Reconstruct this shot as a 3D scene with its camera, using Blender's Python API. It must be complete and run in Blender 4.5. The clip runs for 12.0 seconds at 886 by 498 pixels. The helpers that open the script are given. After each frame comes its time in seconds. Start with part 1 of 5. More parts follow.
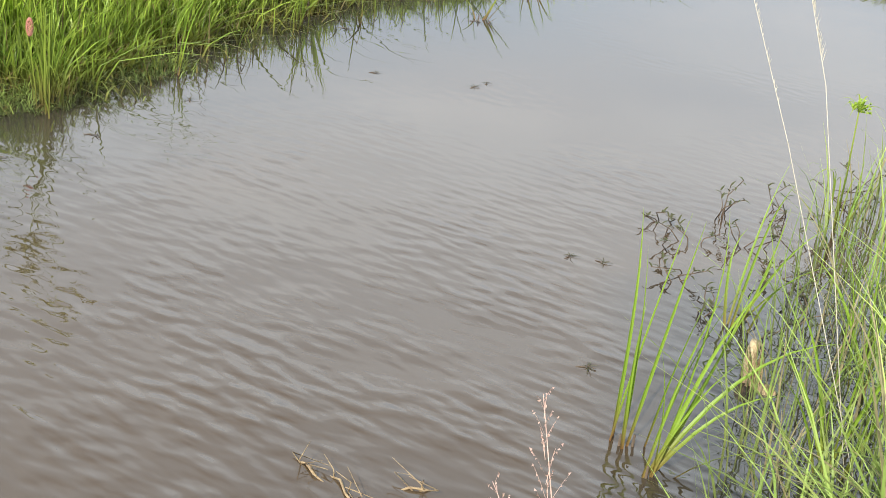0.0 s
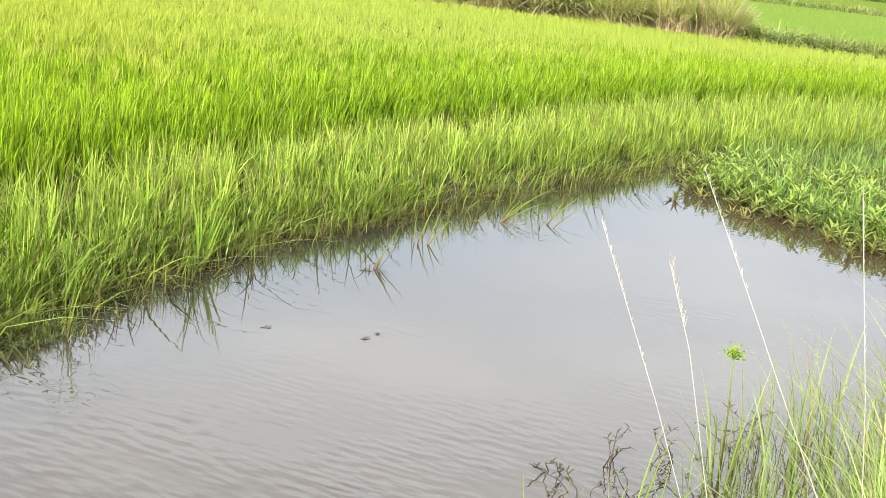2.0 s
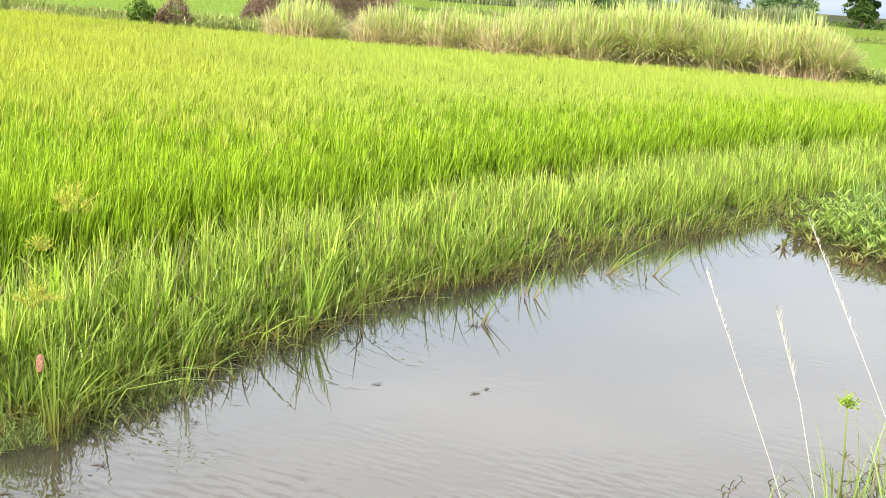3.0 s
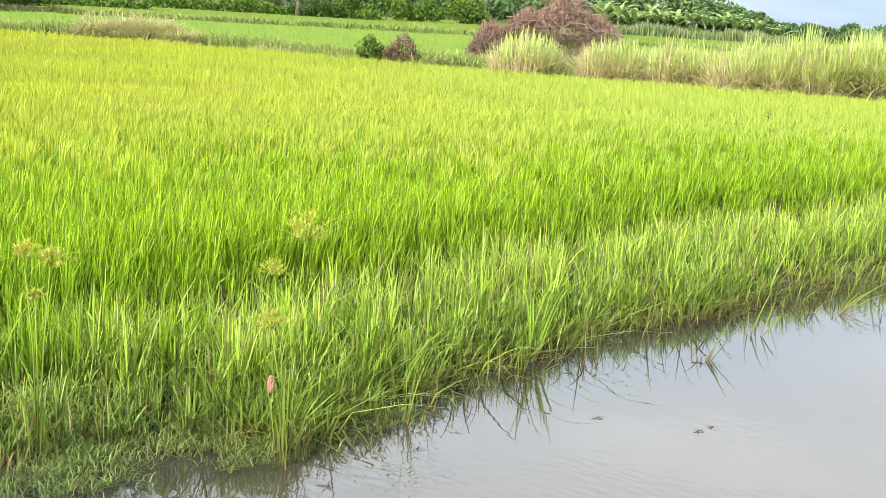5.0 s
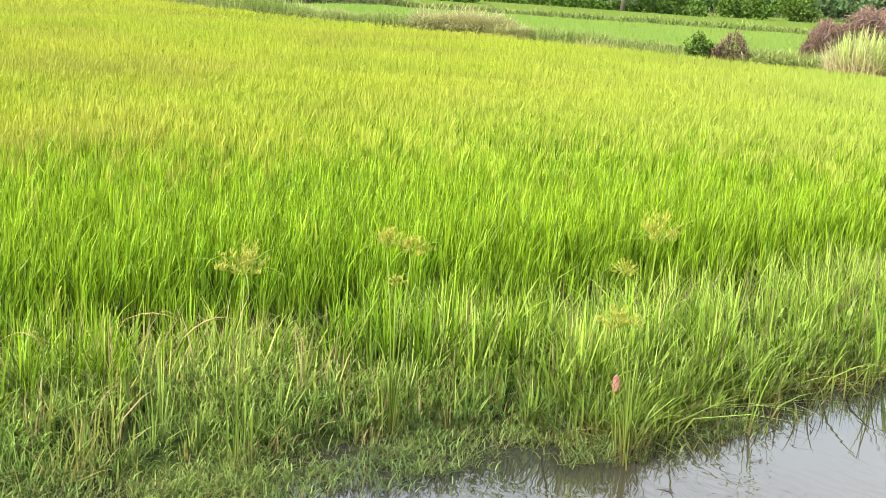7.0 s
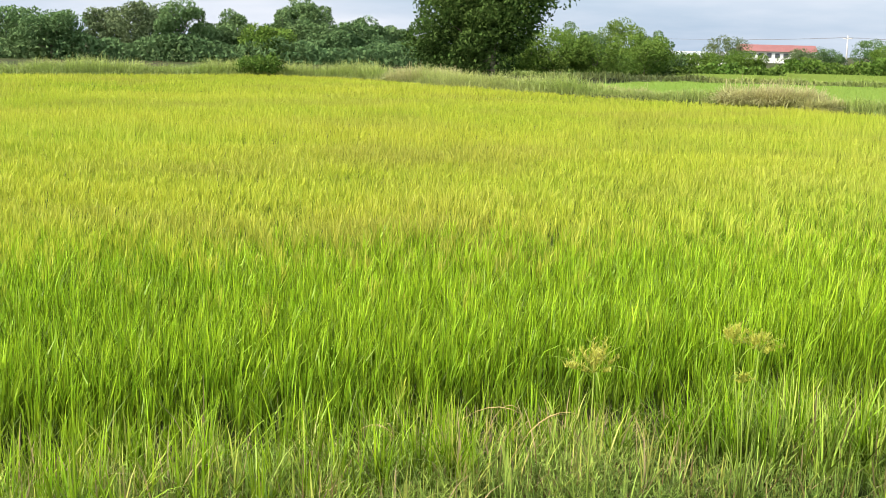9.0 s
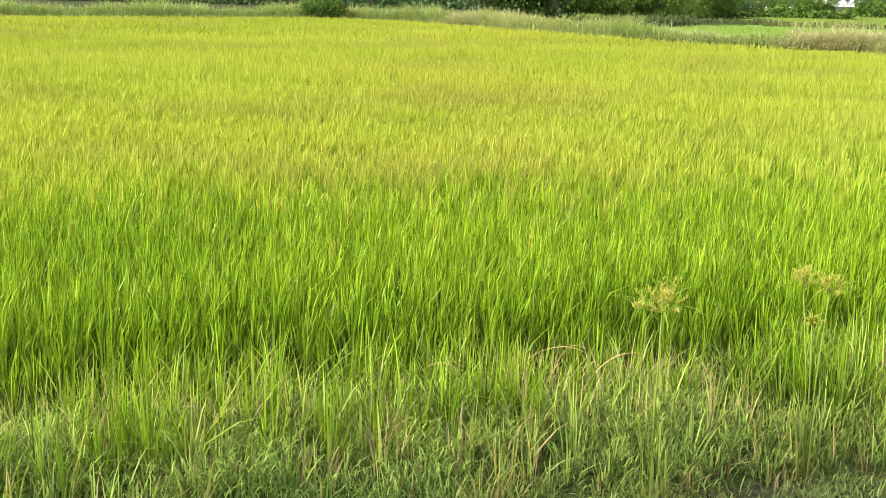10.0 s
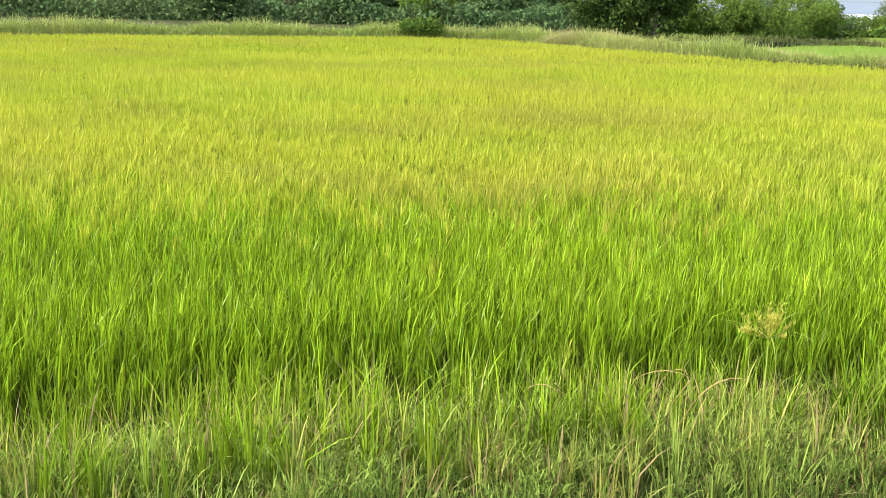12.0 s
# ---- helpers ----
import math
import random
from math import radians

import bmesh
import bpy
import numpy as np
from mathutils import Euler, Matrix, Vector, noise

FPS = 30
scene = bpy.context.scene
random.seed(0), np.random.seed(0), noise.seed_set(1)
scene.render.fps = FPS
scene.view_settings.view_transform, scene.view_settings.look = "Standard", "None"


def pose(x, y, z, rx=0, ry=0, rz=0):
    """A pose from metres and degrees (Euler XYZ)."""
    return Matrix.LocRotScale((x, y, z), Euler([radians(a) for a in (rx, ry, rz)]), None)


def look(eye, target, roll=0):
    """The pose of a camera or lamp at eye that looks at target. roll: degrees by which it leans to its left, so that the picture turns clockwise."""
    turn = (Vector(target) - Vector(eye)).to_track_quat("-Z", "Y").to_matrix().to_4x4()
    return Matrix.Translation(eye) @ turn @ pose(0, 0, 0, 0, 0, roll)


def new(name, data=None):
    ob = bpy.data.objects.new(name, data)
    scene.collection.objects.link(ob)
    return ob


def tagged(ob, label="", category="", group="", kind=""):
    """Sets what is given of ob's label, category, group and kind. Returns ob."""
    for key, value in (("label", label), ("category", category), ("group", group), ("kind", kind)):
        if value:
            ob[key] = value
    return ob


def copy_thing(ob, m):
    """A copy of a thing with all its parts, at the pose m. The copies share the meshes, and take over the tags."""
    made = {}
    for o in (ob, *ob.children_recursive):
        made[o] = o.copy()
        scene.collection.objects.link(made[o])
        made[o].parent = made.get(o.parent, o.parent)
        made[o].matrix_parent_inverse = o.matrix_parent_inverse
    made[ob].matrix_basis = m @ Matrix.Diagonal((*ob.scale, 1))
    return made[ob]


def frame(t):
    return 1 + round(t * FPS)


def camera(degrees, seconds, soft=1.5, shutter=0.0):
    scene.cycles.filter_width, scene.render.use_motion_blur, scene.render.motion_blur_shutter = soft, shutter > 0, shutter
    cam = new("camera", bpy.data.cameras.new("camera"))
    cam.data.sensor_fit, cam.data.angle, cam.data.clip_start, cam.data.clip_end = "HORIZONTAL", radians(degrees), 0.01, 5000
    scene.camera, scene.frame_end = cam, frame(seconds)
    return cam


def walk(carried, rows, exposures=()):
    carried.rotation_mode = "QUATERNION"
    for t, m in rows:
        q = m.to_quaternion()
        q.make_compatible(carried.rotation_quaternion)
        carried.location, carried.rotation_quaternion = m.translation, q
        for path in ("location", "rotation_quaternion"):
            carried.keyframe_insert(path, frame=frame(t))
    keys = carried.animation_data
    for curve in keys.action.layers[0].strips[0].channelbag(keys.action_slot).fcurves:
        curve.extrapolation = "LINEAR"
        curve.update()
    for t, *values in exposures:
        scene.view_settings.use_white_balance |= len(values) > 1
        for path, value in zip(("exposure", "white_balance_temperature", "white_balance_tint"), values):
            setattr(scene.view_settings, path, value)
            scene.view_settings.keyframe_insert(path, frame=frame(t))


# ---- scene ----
cam = camera(36.9, 12.0, soft=0.9)
PATH = [
    (0.0, pose(-0.065, -0.023, 1.564, 66.56, -7.00, 14.60)),
    (0.5, pose(-0.033, -0.007, 1.591, 67.90, -5.33, 11.57)),
    (1.0, pose(-0.017, 0.002, 1.635, 72.00, -5.14, 9.62)),
    (1.5, pose(-0.020, -0.024, 1.671, 75.33, -6.49, 9.52)),
    (2.0, pose(-0.014, -0.035, 1.682, 76.84, -6.50, 10.15)),
    (2.5, pose(-0.004, -0.046, 1.687, 77.66, -5.22, 11.01)),
    (3.0, pose(-0.004, -0.087, 1.701, 78.78, -4.09, 14.34)),
    (3.5, pose(0.015, -0.109, 1.695, 77.94, -3.29, 17.29)),
    (3.7, pose(0.011, -0.115, 1.694, 78.43, -3.30, 18.52)),
    (5.3, pose(-0.043, -0.083, 1.671, 79.65, -3.53, 25.24)),
    (5.5, pose(-0.060, -0.093, 1.668, 78.83, -3.50, 26.53)),
    (6.0, pose(-0.097, -0.118, 1.673, 78.32, -3.73, 30.39)),
    (6.5, pose(-0.118, -0.139, 1.671, 78.61, -4.03, 34.07)),
    (6.7, pose(-0.128, -0.149, 1.678, 78.39, -3.63, 35.54)),
    (8.3, pose(-0.260, -0.286, 1.724, 80.81, -5.96, 45.30)),
    (8.5, pose(-0.258, -0.281, 1.741, 81.79, -3.24, 46.66)),
    (9.0, pose(-0.266, -0.291, 1.751, 81.34, -1.46, 50.14)),
    (9.5, pose(-0.273, -0.301, 1.739, 80.37, -1.75, 51.77)),
    (10.0, pose(-0.275, -0.314, 1.730, 78.89, -1.48, 52.81)),
    (10.5, pose(-0.274, -0.315, 1.732, 79.63, -1.14, 52.96)),
    (11.0, pose(-0.277, -0.322, 1.737, 79.95, -1.33, 54.16)),
    (11.5, pose(-0.286, -0.327, 1.734, 79.74, -1.15, 55.26)),
    (12.0, pose(-0.300, -0.336, 1.732, 79.61, -1.51, 56.91)),
]
walk(cam, PATH, exposures=((0.0, 0.56, 6500, 10), (0.5, 0.58, 6500, 10), (1.0, 0.53, 6500, 10), (1.5, 0.65, 6500, 10), (2.0, 0.82, 6520, 10), (3.0, 0.88, 6520, 10), (5.5, 0.93, 6330, 8),
                           (6.5, 0.90, 6330, 8), (8.5, 0.80, 6480, 10), (9.0, 0.70, 6560, 11), (10.0, 0.79, 6580, 11), (12.0, 0.80, 6580, 11)))

# ------------------------------------------------------------------ world and sun
SUN_BEARING, SUN_HEIGHT = 168.0, 38.0        # degrees to the left of +y, and above the horizon
world = bpy.data.worlds.new("sky")
scene.world = world
world.use_nodes = True
wn, wl = world.node_tree.nodes, world.node_tree.links
wn.clear()
sky = wn.new("ShaderNodeTexSky")
sky.sky_type, sky.sun_disc = "NISHITA", False
sky.sun_elevation, sky.sun_rotation = radians(SUN_HEIGHT), radians(-SUN_BEARING)
sky.air_density, sky.dust_density, sky.ozone_density = 1.0, 2.0, 1.0
wco = wn.new("ShaderNodeTexCoord")
wmap = wn.new("ShaderNodeMapping")
wmap.inputs["Scale"].default_value = (2.2, 2.2, 13.0)
cloud = wn.new("ShaderNodeTexNoise")
cloud.inputs["Scale"].default_value = 1.4
cloud.inputs["Detail"].default_value = 7.0
cloud.inputs["Roughness"].default_value = 0.55
cramp = wn.new("ShaderNodeValToRGB")
cramp.color_ramp.elements[0].position, cramp.color_ramp.elements[1].position = 0.40, 0.66
cramp.color_ramp.elements[0].color = (0.75, 0.75, 0.75, 1)
cramp.color_ramp.elements[1].color = (0.95, 0.95, 0.95, 1)
wsep = wn.new("ShaderNodeSeparateXYZ")
high = wn.new("ShaderNodeMapRange")
high.inputs["From Min"].default_value, high.inputs["From Max"].default_value = 0.05, 0.32
veil = wn.new("ShaderNodeMix")               # hazy blue-grey near the horizon, bright broken cloud higher up
veil.data_type = "RGBA"
low_sky = wn.new("ShaderNodeMix")            # pale blue with whiter streaks of far cloud
low_sky.data_type = "RGBA"
low_sky.inputs["A"].default_value = (2.7, 3.6, 4.8, 1)
low_sky.inputs["B"].default_value = (4.5, 4.8, 5.3, 1)
streak = wn.new("ShaderNodeMapRange")
streak.inputs["From Min"].default_value, streak.inputs["From Max"].default_value = 0.40, 0.68
wl.new(cloud.outputs["Fac"], streak.inputs["Value"])
wl.new(streak.outputs["Result"], low_sky.inputs["Factor"])
wl.new(low_sky.outputs["Result"], veil.inputs["A"])
veil.inputs["B"].default_value = (10.7, 11.4, 11.9, 1)
wl.new(wco.outputs["Generated"], wsep.inputs["Vector"])
wl.new(wsep.outputs["Z"], high.inputs["Value"])
wl.new(high.outputs["Result"], veil.inputs["Factor"])
thin = wn.new("ShaderNodeMapRange")          # the cloud thins out towards the zenith
thin.inputs["From Min"].default_value, thin.inputs["From Max"].default_value = 0.40, 0.80
thin.inputs["To Min"].default_value, thin.inputs["To Max"].default_value = 1.0, 0.2
wl.new(wsep.outputs["Z"], thin.inputs["Value"])
share = wn.new("ShaderNodeMath")
share.operation = "MULTIPLY"
wl.new(thin.outputs["Result"], share.inputs[1])
wmix = wn.new("ShaderNodeMix")
wmix.data_type = "RGBA"
wl.new(veil.outputs["Result"], wmix.inputs["B"])
back = wn.new("ShaderNodeBackground")
back.inputs["Strength"].default_value = 0.12
wout = wn.new("ShaderNodeOutputWorld")
wl.new(wco.outputs["Generated"], wmap.inputs["Vector"])
wl.new(wmap.outputs["Vector"], cloud.inputs["Vector"])
wl.new(cloud.outputs["Fac"], cramp.inputs["Fac"])
wl.new(cramp.outputs["Color"], share.inputs[0])
wl.new(share.outputs["Value"], wmix.inputs["Factor"])
wl.new(sky.outputs["Color"], wmix.inputs["A"])
wl.new(wmix.outputs["Result"], back.inputs["Color"])
wl.new(back.outputs["Background"], wout.inputs["Surface"])

sun = new("sun", bpy.data.lights.new("sun", "SUN"))
sun.data.energy, sun.data.angle, sun.data.color = 4.5, radians(0.6), (1.0, 0.93, 0.80)
sb, sh = radians(SUN_BEARING), radians(SUN_HEIGHT)
sun_from = Vector((-math.sin(sb) * math.cos(sh), math.cos(sb) * math.cos(sh), math.sin(sh)))
sun.matrix_world = look(sun_from * 50, (0, 0, 0))

# ------------------------------------------------------------------ materials
rng = np.random.default_rng(7)


def mat_new(name):
    m = bpy.data.materials.new(name)
    m.use_nodes = True
    n, l = m.node_tree.nodes, m.node_tree.links
    return m, n, l, n["Principled BSDF"], n["Material Output"]


def noise_node(n, l, scale, detail=4.0, vec=None, rough=0.55):
    t = n.new("ShaderNodeTexNoise")
    t.inputs["Scale"].default_value, t.inputs["Detail"].default_value = scale, detail
    t.inputs["Roughness"].default_value = rough
    if vec is not None:
        l.new(vec, t.inputs["Vector"])
    return t


def ramp_node(n, l, fac, stops):
    r = n.new("ShaderNodeValToRGB")
    e = r.color_ramp.elements
    while len(e) < len(stops):
        e.new(0.5)
    for k, (p, c) in enumerate(stops):
        e[k].position, e[k].color = p, (*c, 1)
    l.new(fac, r.inputs["Fac"])
    return r


def mix_node(n, l, fac, a, b, blend="MIX"):
    m = n.new("ShaderNodeMix")
    m.data_type, m.blend_type = "RGBA", blend
    for key, v in (("Factor", fac), ("A", a), ("B", b)):
        if isinstance(v, (int, float)):
            m.inputs[key].default_value = v
        elif isinstance(v, tuple):
            m.inputs[key].default_value = (*v, 1)
        else:
            l.new(v, m.inputs[key])
    return m.outputs["Result"]


def leaf_mat(name, stops, low, high, patch, patch_scale=0.4, spread=0.45, through_light=0.4, rough=0.5, gloss=0.22, dry=None, dry_share=0.0, younger=None, dull=None):
    """Thin leaves: colour by world height, mostly darker low down, drifts over the ground, a shade of its own for each
    blade, and light that passes through.
    """
    m, n, l, bsdf, out = mat_new(name)
    geo = n.new("ShaderNodeNewGeometry")
    sep = n.new("ShaderNodeSeparateXYZ")
    l.new(geo.outputs["Position"], sep.inputs["Vector"])
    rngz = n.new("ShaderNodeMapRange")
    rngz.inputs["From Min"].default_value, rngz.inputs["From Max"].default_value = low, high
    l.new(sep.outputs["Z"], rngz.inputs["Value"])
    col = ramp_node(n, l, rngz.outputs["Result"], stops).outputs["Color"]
    drift = noise_node(n, l, patch_scale, 3.0, geo.outputs["Position"])
    dr = n.new("ShaderNodeMapRange")
    dr.inputs["From Min"].default_value, dr.inputs["From Max"].default_value = 0.38, 0.68
    l.new(drift.outputs["Fac"], dr.inputs["Value"])
    amount = n.new("ShaderNodeMath")
    amount.operation = "MULTIPLY"
    amount.inputs[1].default_value = 0.45
    l.new(dr.outputs["Result"], amount.inputs[0])
    col = mix_node(n, l, amount.outputs["Value"], col, patch)
    if dull:                                          # duller, riper patches
        worn = noise_node(n, l, 0.33, 4.0, geo.outputs["Position"])
        wr = n.new("ShaderNodeMapRange")
        wr.inputs["From Min"].default_value, wr.inputs["From Max"].default_value = 0.47, 0.66
        wr.inputs["To Max"].default_value = 0.7
        l.new(worn.outputs["Fac"], wr.inputs["Value"])
        col = mix_node(n, l, wr.outputs["Result"], col, dull)
    if younger:                                       # one side of the field is less ripe
        across = n.new("ShaderNodeMath")
        across.operation = "MULTIPLY_ADD"
        across.inputs[1].default_value = 0.58
        l.new(sep.outputs["Y"], across.inputs[0])
        l.new(sep.outputs["X"], across.inputs[2])
        side = n.new("ShaderNodeMapRange")
        side.inputs["From Min"].default_value, side.inputs["From Max"].default_value = -3.0, 6.0
        side.inputs["To Max"].default_value = 0.75
        l.new(across.outputs["Value"], side.inputs["Value"])
        col = mix_node(n, l, side.outputs["Result"], col, younger)
    isl = geo.outputs["Random Per Island"]
    if dry:
        pick = n.new("ShaderNodeMath")
        pick.operation = "LESS_THAN"
        pick.inputs[1].default_value = dry_share
        l.new(isl, pick.inputs[0])
        col = mix_node(n, l, pick.outputs["Value"], col, dry)
    hsv = n.new("ShaderNodeHueSaturation")
    val = n.new("ShaderNodeMapRange")
    val.inputs["To Min"].default_value, val.inputs["To Max"].default_value = 1.0 - spread, 1.0 + spread
    l.new(isl, val.inputs["Value"])
    mul = n.new("ShaderNodeMath")
    mul.operation = "FRACT"
    mul2 = n.new("ShaderNodeMath")
    mul2.operation = "MULTIPLY"
    mul2.inputs[1].default_value = 37.0
    l.new(isl, mul2.inputs[0])
    l.new(mul2.outputs["Value"], mul.inputs[0])
    hue = n.new("ShaderNodeMapRange")
    hue.inputs["To Min"].default_value, hue.inputs["To Max"].default_value = 0.49, 0.51
    l.new(mul.outputs["Value"], hue.inputs["Value"])
    l.new(hue.outputs["Result"], hsv.inputs["Hue"])
    l.new(val.outputs["Result"], hsv.inputs["Value"])
    l.new(col, hsv.inputs["Color"])
    l.new(hsv.outputs["Color"], bsdf.inputs["Base Color"])
    bsdf.inputs["Roughness"].default_value = rough
    bsdf.inputs["Specular IOR Level"].default_value = gloss
    tr = n.new("ShaderNodeBsdfTranslucent")
    l.new(hsv.outputs["Color"], tr.inputs["Color"])
    mx = n.new("ShaderNodeMixShader")
    mx.inputs["Fac"].default_value = through_light
    l.new(bsdf.outputs["BSDF"], mx.inputs[1])
    l.new(tr.outputs["BSDF"], mx.inputs[2])
    l.new(mx.outputs["Shader"], out.inputs["Surface"])
    return m


def plain_mat(name, a, b, scale=20.0, rough=0.8, bump=0.3, metal=0.0):
    """A dull surface of two drifting shades with fine relief."""
    m, n, l, bsdf, out = mat_new(name)
    tc = n.new("ShaderNodeTexCoord")
    big = noise_node(n, l, scale * 0.15, 3.0, tc.outputs["Object"])
    fine = noise_node(n, l, scale, 5.0, tc.outputs["Object"])
    fac = n.new("ShaderNodeMath")
    fac.operation = "ADD"
    fac.inputs[1].default_value = -0.25
    half = n.new("ShaderNodeMath")
    half.operation = "ADD"
    l.new(big.outputs["Fac"], half.inputs[0])
    l.new(fine.outputs["Fac"], half.inputs[1])
    l.new(half.outputs["Value"], fac.inputs[0])
    r = ramp_node(n, l, fac.outputs["Value"], ((0.45, a), (1.0, b)))
    l.new(r.outputs["Color"], bsdf.inputs["Base Color"])
    bsdf.inputs["Roughness"].default_value, bsdf.inputs["Metallic"].default_value = rough, metal
    bp = n.new("ShaderNodeBump")
    bp.inputs["Strength"].default_value, bp.inputs["Distance"].default_value = bump, 0.02
    l.new(fine.outputs["Fac"], bp.inputs["Height"])
    l.new(bp.outputs["Normal"], bsdf.inputs["Normal"])
    return m


# The dark feet of rice and grass also hold painted shade between the blades.
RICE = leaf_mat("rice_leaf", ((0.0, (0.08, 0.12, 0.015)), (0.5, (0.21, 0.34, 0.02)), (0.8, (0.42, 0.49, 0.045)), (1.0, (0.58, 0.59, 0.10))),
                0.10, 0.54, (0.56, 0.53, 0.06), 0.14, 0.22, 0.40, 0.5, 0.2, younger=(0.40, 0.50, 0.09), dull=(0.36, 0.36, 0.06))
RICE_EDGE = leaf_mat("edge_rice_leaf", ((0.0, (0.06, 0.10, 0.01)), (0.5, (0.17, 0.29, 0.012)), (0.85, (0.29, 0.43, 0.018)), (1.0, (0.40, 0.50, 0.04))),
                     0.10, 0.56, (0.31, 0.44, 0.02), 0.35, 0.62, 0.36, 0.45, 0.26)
FAR_RICE = leaf_mat("young_rice_leaf", ((0.0, (0.20, 0.31, 0.055)), (1.0, (0.26, 0.37, 0.075))), 0.05, 0.5, (0.29, 0.35, 0.08), 0.05, 0.12, 0.4, 0.9, 0.0)
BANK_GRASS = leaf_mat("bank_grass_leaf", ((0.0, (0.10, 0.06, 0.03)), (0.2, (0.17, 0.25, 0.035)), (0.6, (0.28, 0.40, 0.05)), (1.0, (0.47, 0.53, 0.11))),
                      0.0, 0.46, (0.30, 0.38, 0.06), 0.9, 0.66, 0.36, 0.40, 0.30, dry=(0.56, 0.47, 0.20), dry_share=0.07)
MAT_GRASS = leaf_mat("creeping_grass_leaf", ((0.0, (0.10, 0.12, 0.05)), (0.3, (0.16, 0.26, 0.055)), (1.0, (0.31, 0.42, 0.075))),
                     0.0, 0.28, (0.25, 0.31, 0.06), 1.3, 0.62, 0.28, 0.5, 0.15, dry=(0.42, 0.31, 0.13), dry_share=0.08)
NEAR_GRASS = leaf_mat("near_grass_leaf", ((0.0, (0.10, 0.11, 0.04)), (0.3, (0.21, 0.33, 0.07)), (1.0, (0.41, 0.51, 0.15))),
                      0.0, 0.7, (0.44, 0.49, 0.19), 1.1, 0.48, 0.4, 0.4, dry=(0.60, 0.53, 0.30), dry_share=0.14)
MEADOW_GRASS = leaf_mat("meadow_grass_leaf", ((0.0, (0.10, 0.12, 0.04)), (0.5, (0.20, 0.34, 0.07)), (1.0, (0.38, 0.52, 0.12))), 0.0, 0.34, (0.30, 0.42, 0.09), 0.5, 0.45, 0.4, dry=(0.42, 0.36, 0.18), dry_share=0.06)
DRY_GRASS = leaf_mat("yellowing_grass_leaf", ((0.0, (0.20, 0.13, 0.05)), (0.3, (0.25, 0.31, 0.05)), (1.0, (0.41, 0.46, 0.075))), 0.0, 0.42, (0.48, 0.38, 0.14), 0.8, 0.45, 0.3, 0.45, dry=(0.56, 0.44, 0.22), dry_share=0.3)
REED = leaf_mat("reed_leaf", ((0.0, (0.18, 0.09, 0.04)), (0.2, (0.17, 0.28, 0.03)), (1.0, (0.28, 0.43, 0.05))), 0.0, 0.6, (0.30, 0.44, 0.06), 2.0, 0.20, 0.35, 0.4)
SEDGE = leaf_mat("sedge_leaf", ((0.0, (0.14, 0.10, 0.04)), (0.25, (0.17, 0.25, 0.035)), (1.0, (0.28, 0.39, 0.05))), 0.0, 0.7, (0.34, 0.38, 0.07), 3.0, 0.35, 0.35, dry=(0.50, 0.40, 0.16), dry_share=0.15)
UMBEL = leaf_mat("sedge_flower", ((0.0, (0.44, 0.48, 0.06)), (1.0, (0.53, 0.54, 0.09))), 0.3, 0.8, (0.48, 0.45, 0.10), 3.0, 0.14, 0.4)
UMBEL_GREEN = leaf_mat("sedge_flower_green", ((0.0, (0.34, 0.50, 0.06)), (1.0, (0.42, 0.58, 0.09))), 0.3, 0.6, (0.36, 0.50, 0.07), 3.0, 0.15, 0.4)
WEED = leaf_mat("weed_leaf", ((0.0, (0.18, 0.12, 0.06)), (0.3, (0.25, 0.36, 0.07)), (1.0, (0.42, 0.54, 0.12))), 0.0, 0.4, (0.24, 0.29, 0.05), 1.0, 0.45, 0.3, 0.4)
WATER_WEED = leaf_mat("water_weed_leaf", ((0.0, (0.06, 0.06, 0.03)), (1.0, (0.11, 0.17, 0.06))), 0.0, 0.3, (0.10, 0.09, 0.05), 4.0, 0.35, 0.25)
CANE_LEAF = leaf_mat("tall_grass_leaf", ((0.0, (0.64, 0.55, 0.34)), (0.35, (0.54, 0.60, 0.20)), (1.0, (0.55, 0.64, 0.21))), 0.4, 1.6, (0.40, 0.50, 0.14), 0.9, 0.36, 0.5, dry=(0.66, 0.54, 0.32), dry_share=0.16)
BUND_STRAW = leaf_mat("bund_straw", ((0.0, (0.36, 0.38, 0.14)), (0.5, (0.46, 0.45, 0.19)), (1.0, (0.56, 0.50, 0.27))), 0.3, 1.1, (0.42, 0.36, 0.18), 0.6, 0.25, 0.35)
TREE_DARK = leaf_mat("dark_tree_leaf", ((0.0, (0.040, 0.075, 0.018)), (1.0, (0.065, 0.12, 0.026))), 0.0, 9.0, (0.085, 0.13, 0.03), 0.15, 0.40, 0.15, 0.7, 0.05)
CANE_DRY = leaf_mat("tall_grass_straw", ((0.0, (0.68, 0.52, 0.36)), (1.0, (0.74, 0.64, 0.40))), 0.2, 1.1, (0.56, 0.42, 0.28), 0.9, 0.4, 0.35)
BUND_GRASS = leaf_mat("bund_grass_leaf", ((0.0, (0.15, 0.20, 0.05)), (0.5, (0.27, 0.36, 0.08)), (1.0, (0.40, 0.47, 0.14))), 0.3, 1.0, (0.44, 0.42, 0.16), 0.12, 0.35, 0.3)
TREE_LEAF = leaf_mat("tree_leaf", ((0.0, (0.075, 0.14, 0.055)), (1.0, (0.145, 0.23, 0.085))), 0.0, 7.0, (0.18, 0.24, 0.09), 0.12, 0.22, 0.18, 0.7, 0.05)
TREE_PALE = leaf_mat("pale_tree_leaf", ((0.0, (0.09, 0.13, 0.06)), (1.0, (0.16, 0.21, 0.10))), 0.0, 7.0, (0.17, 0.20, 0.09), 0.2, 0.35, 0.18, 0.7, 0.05)
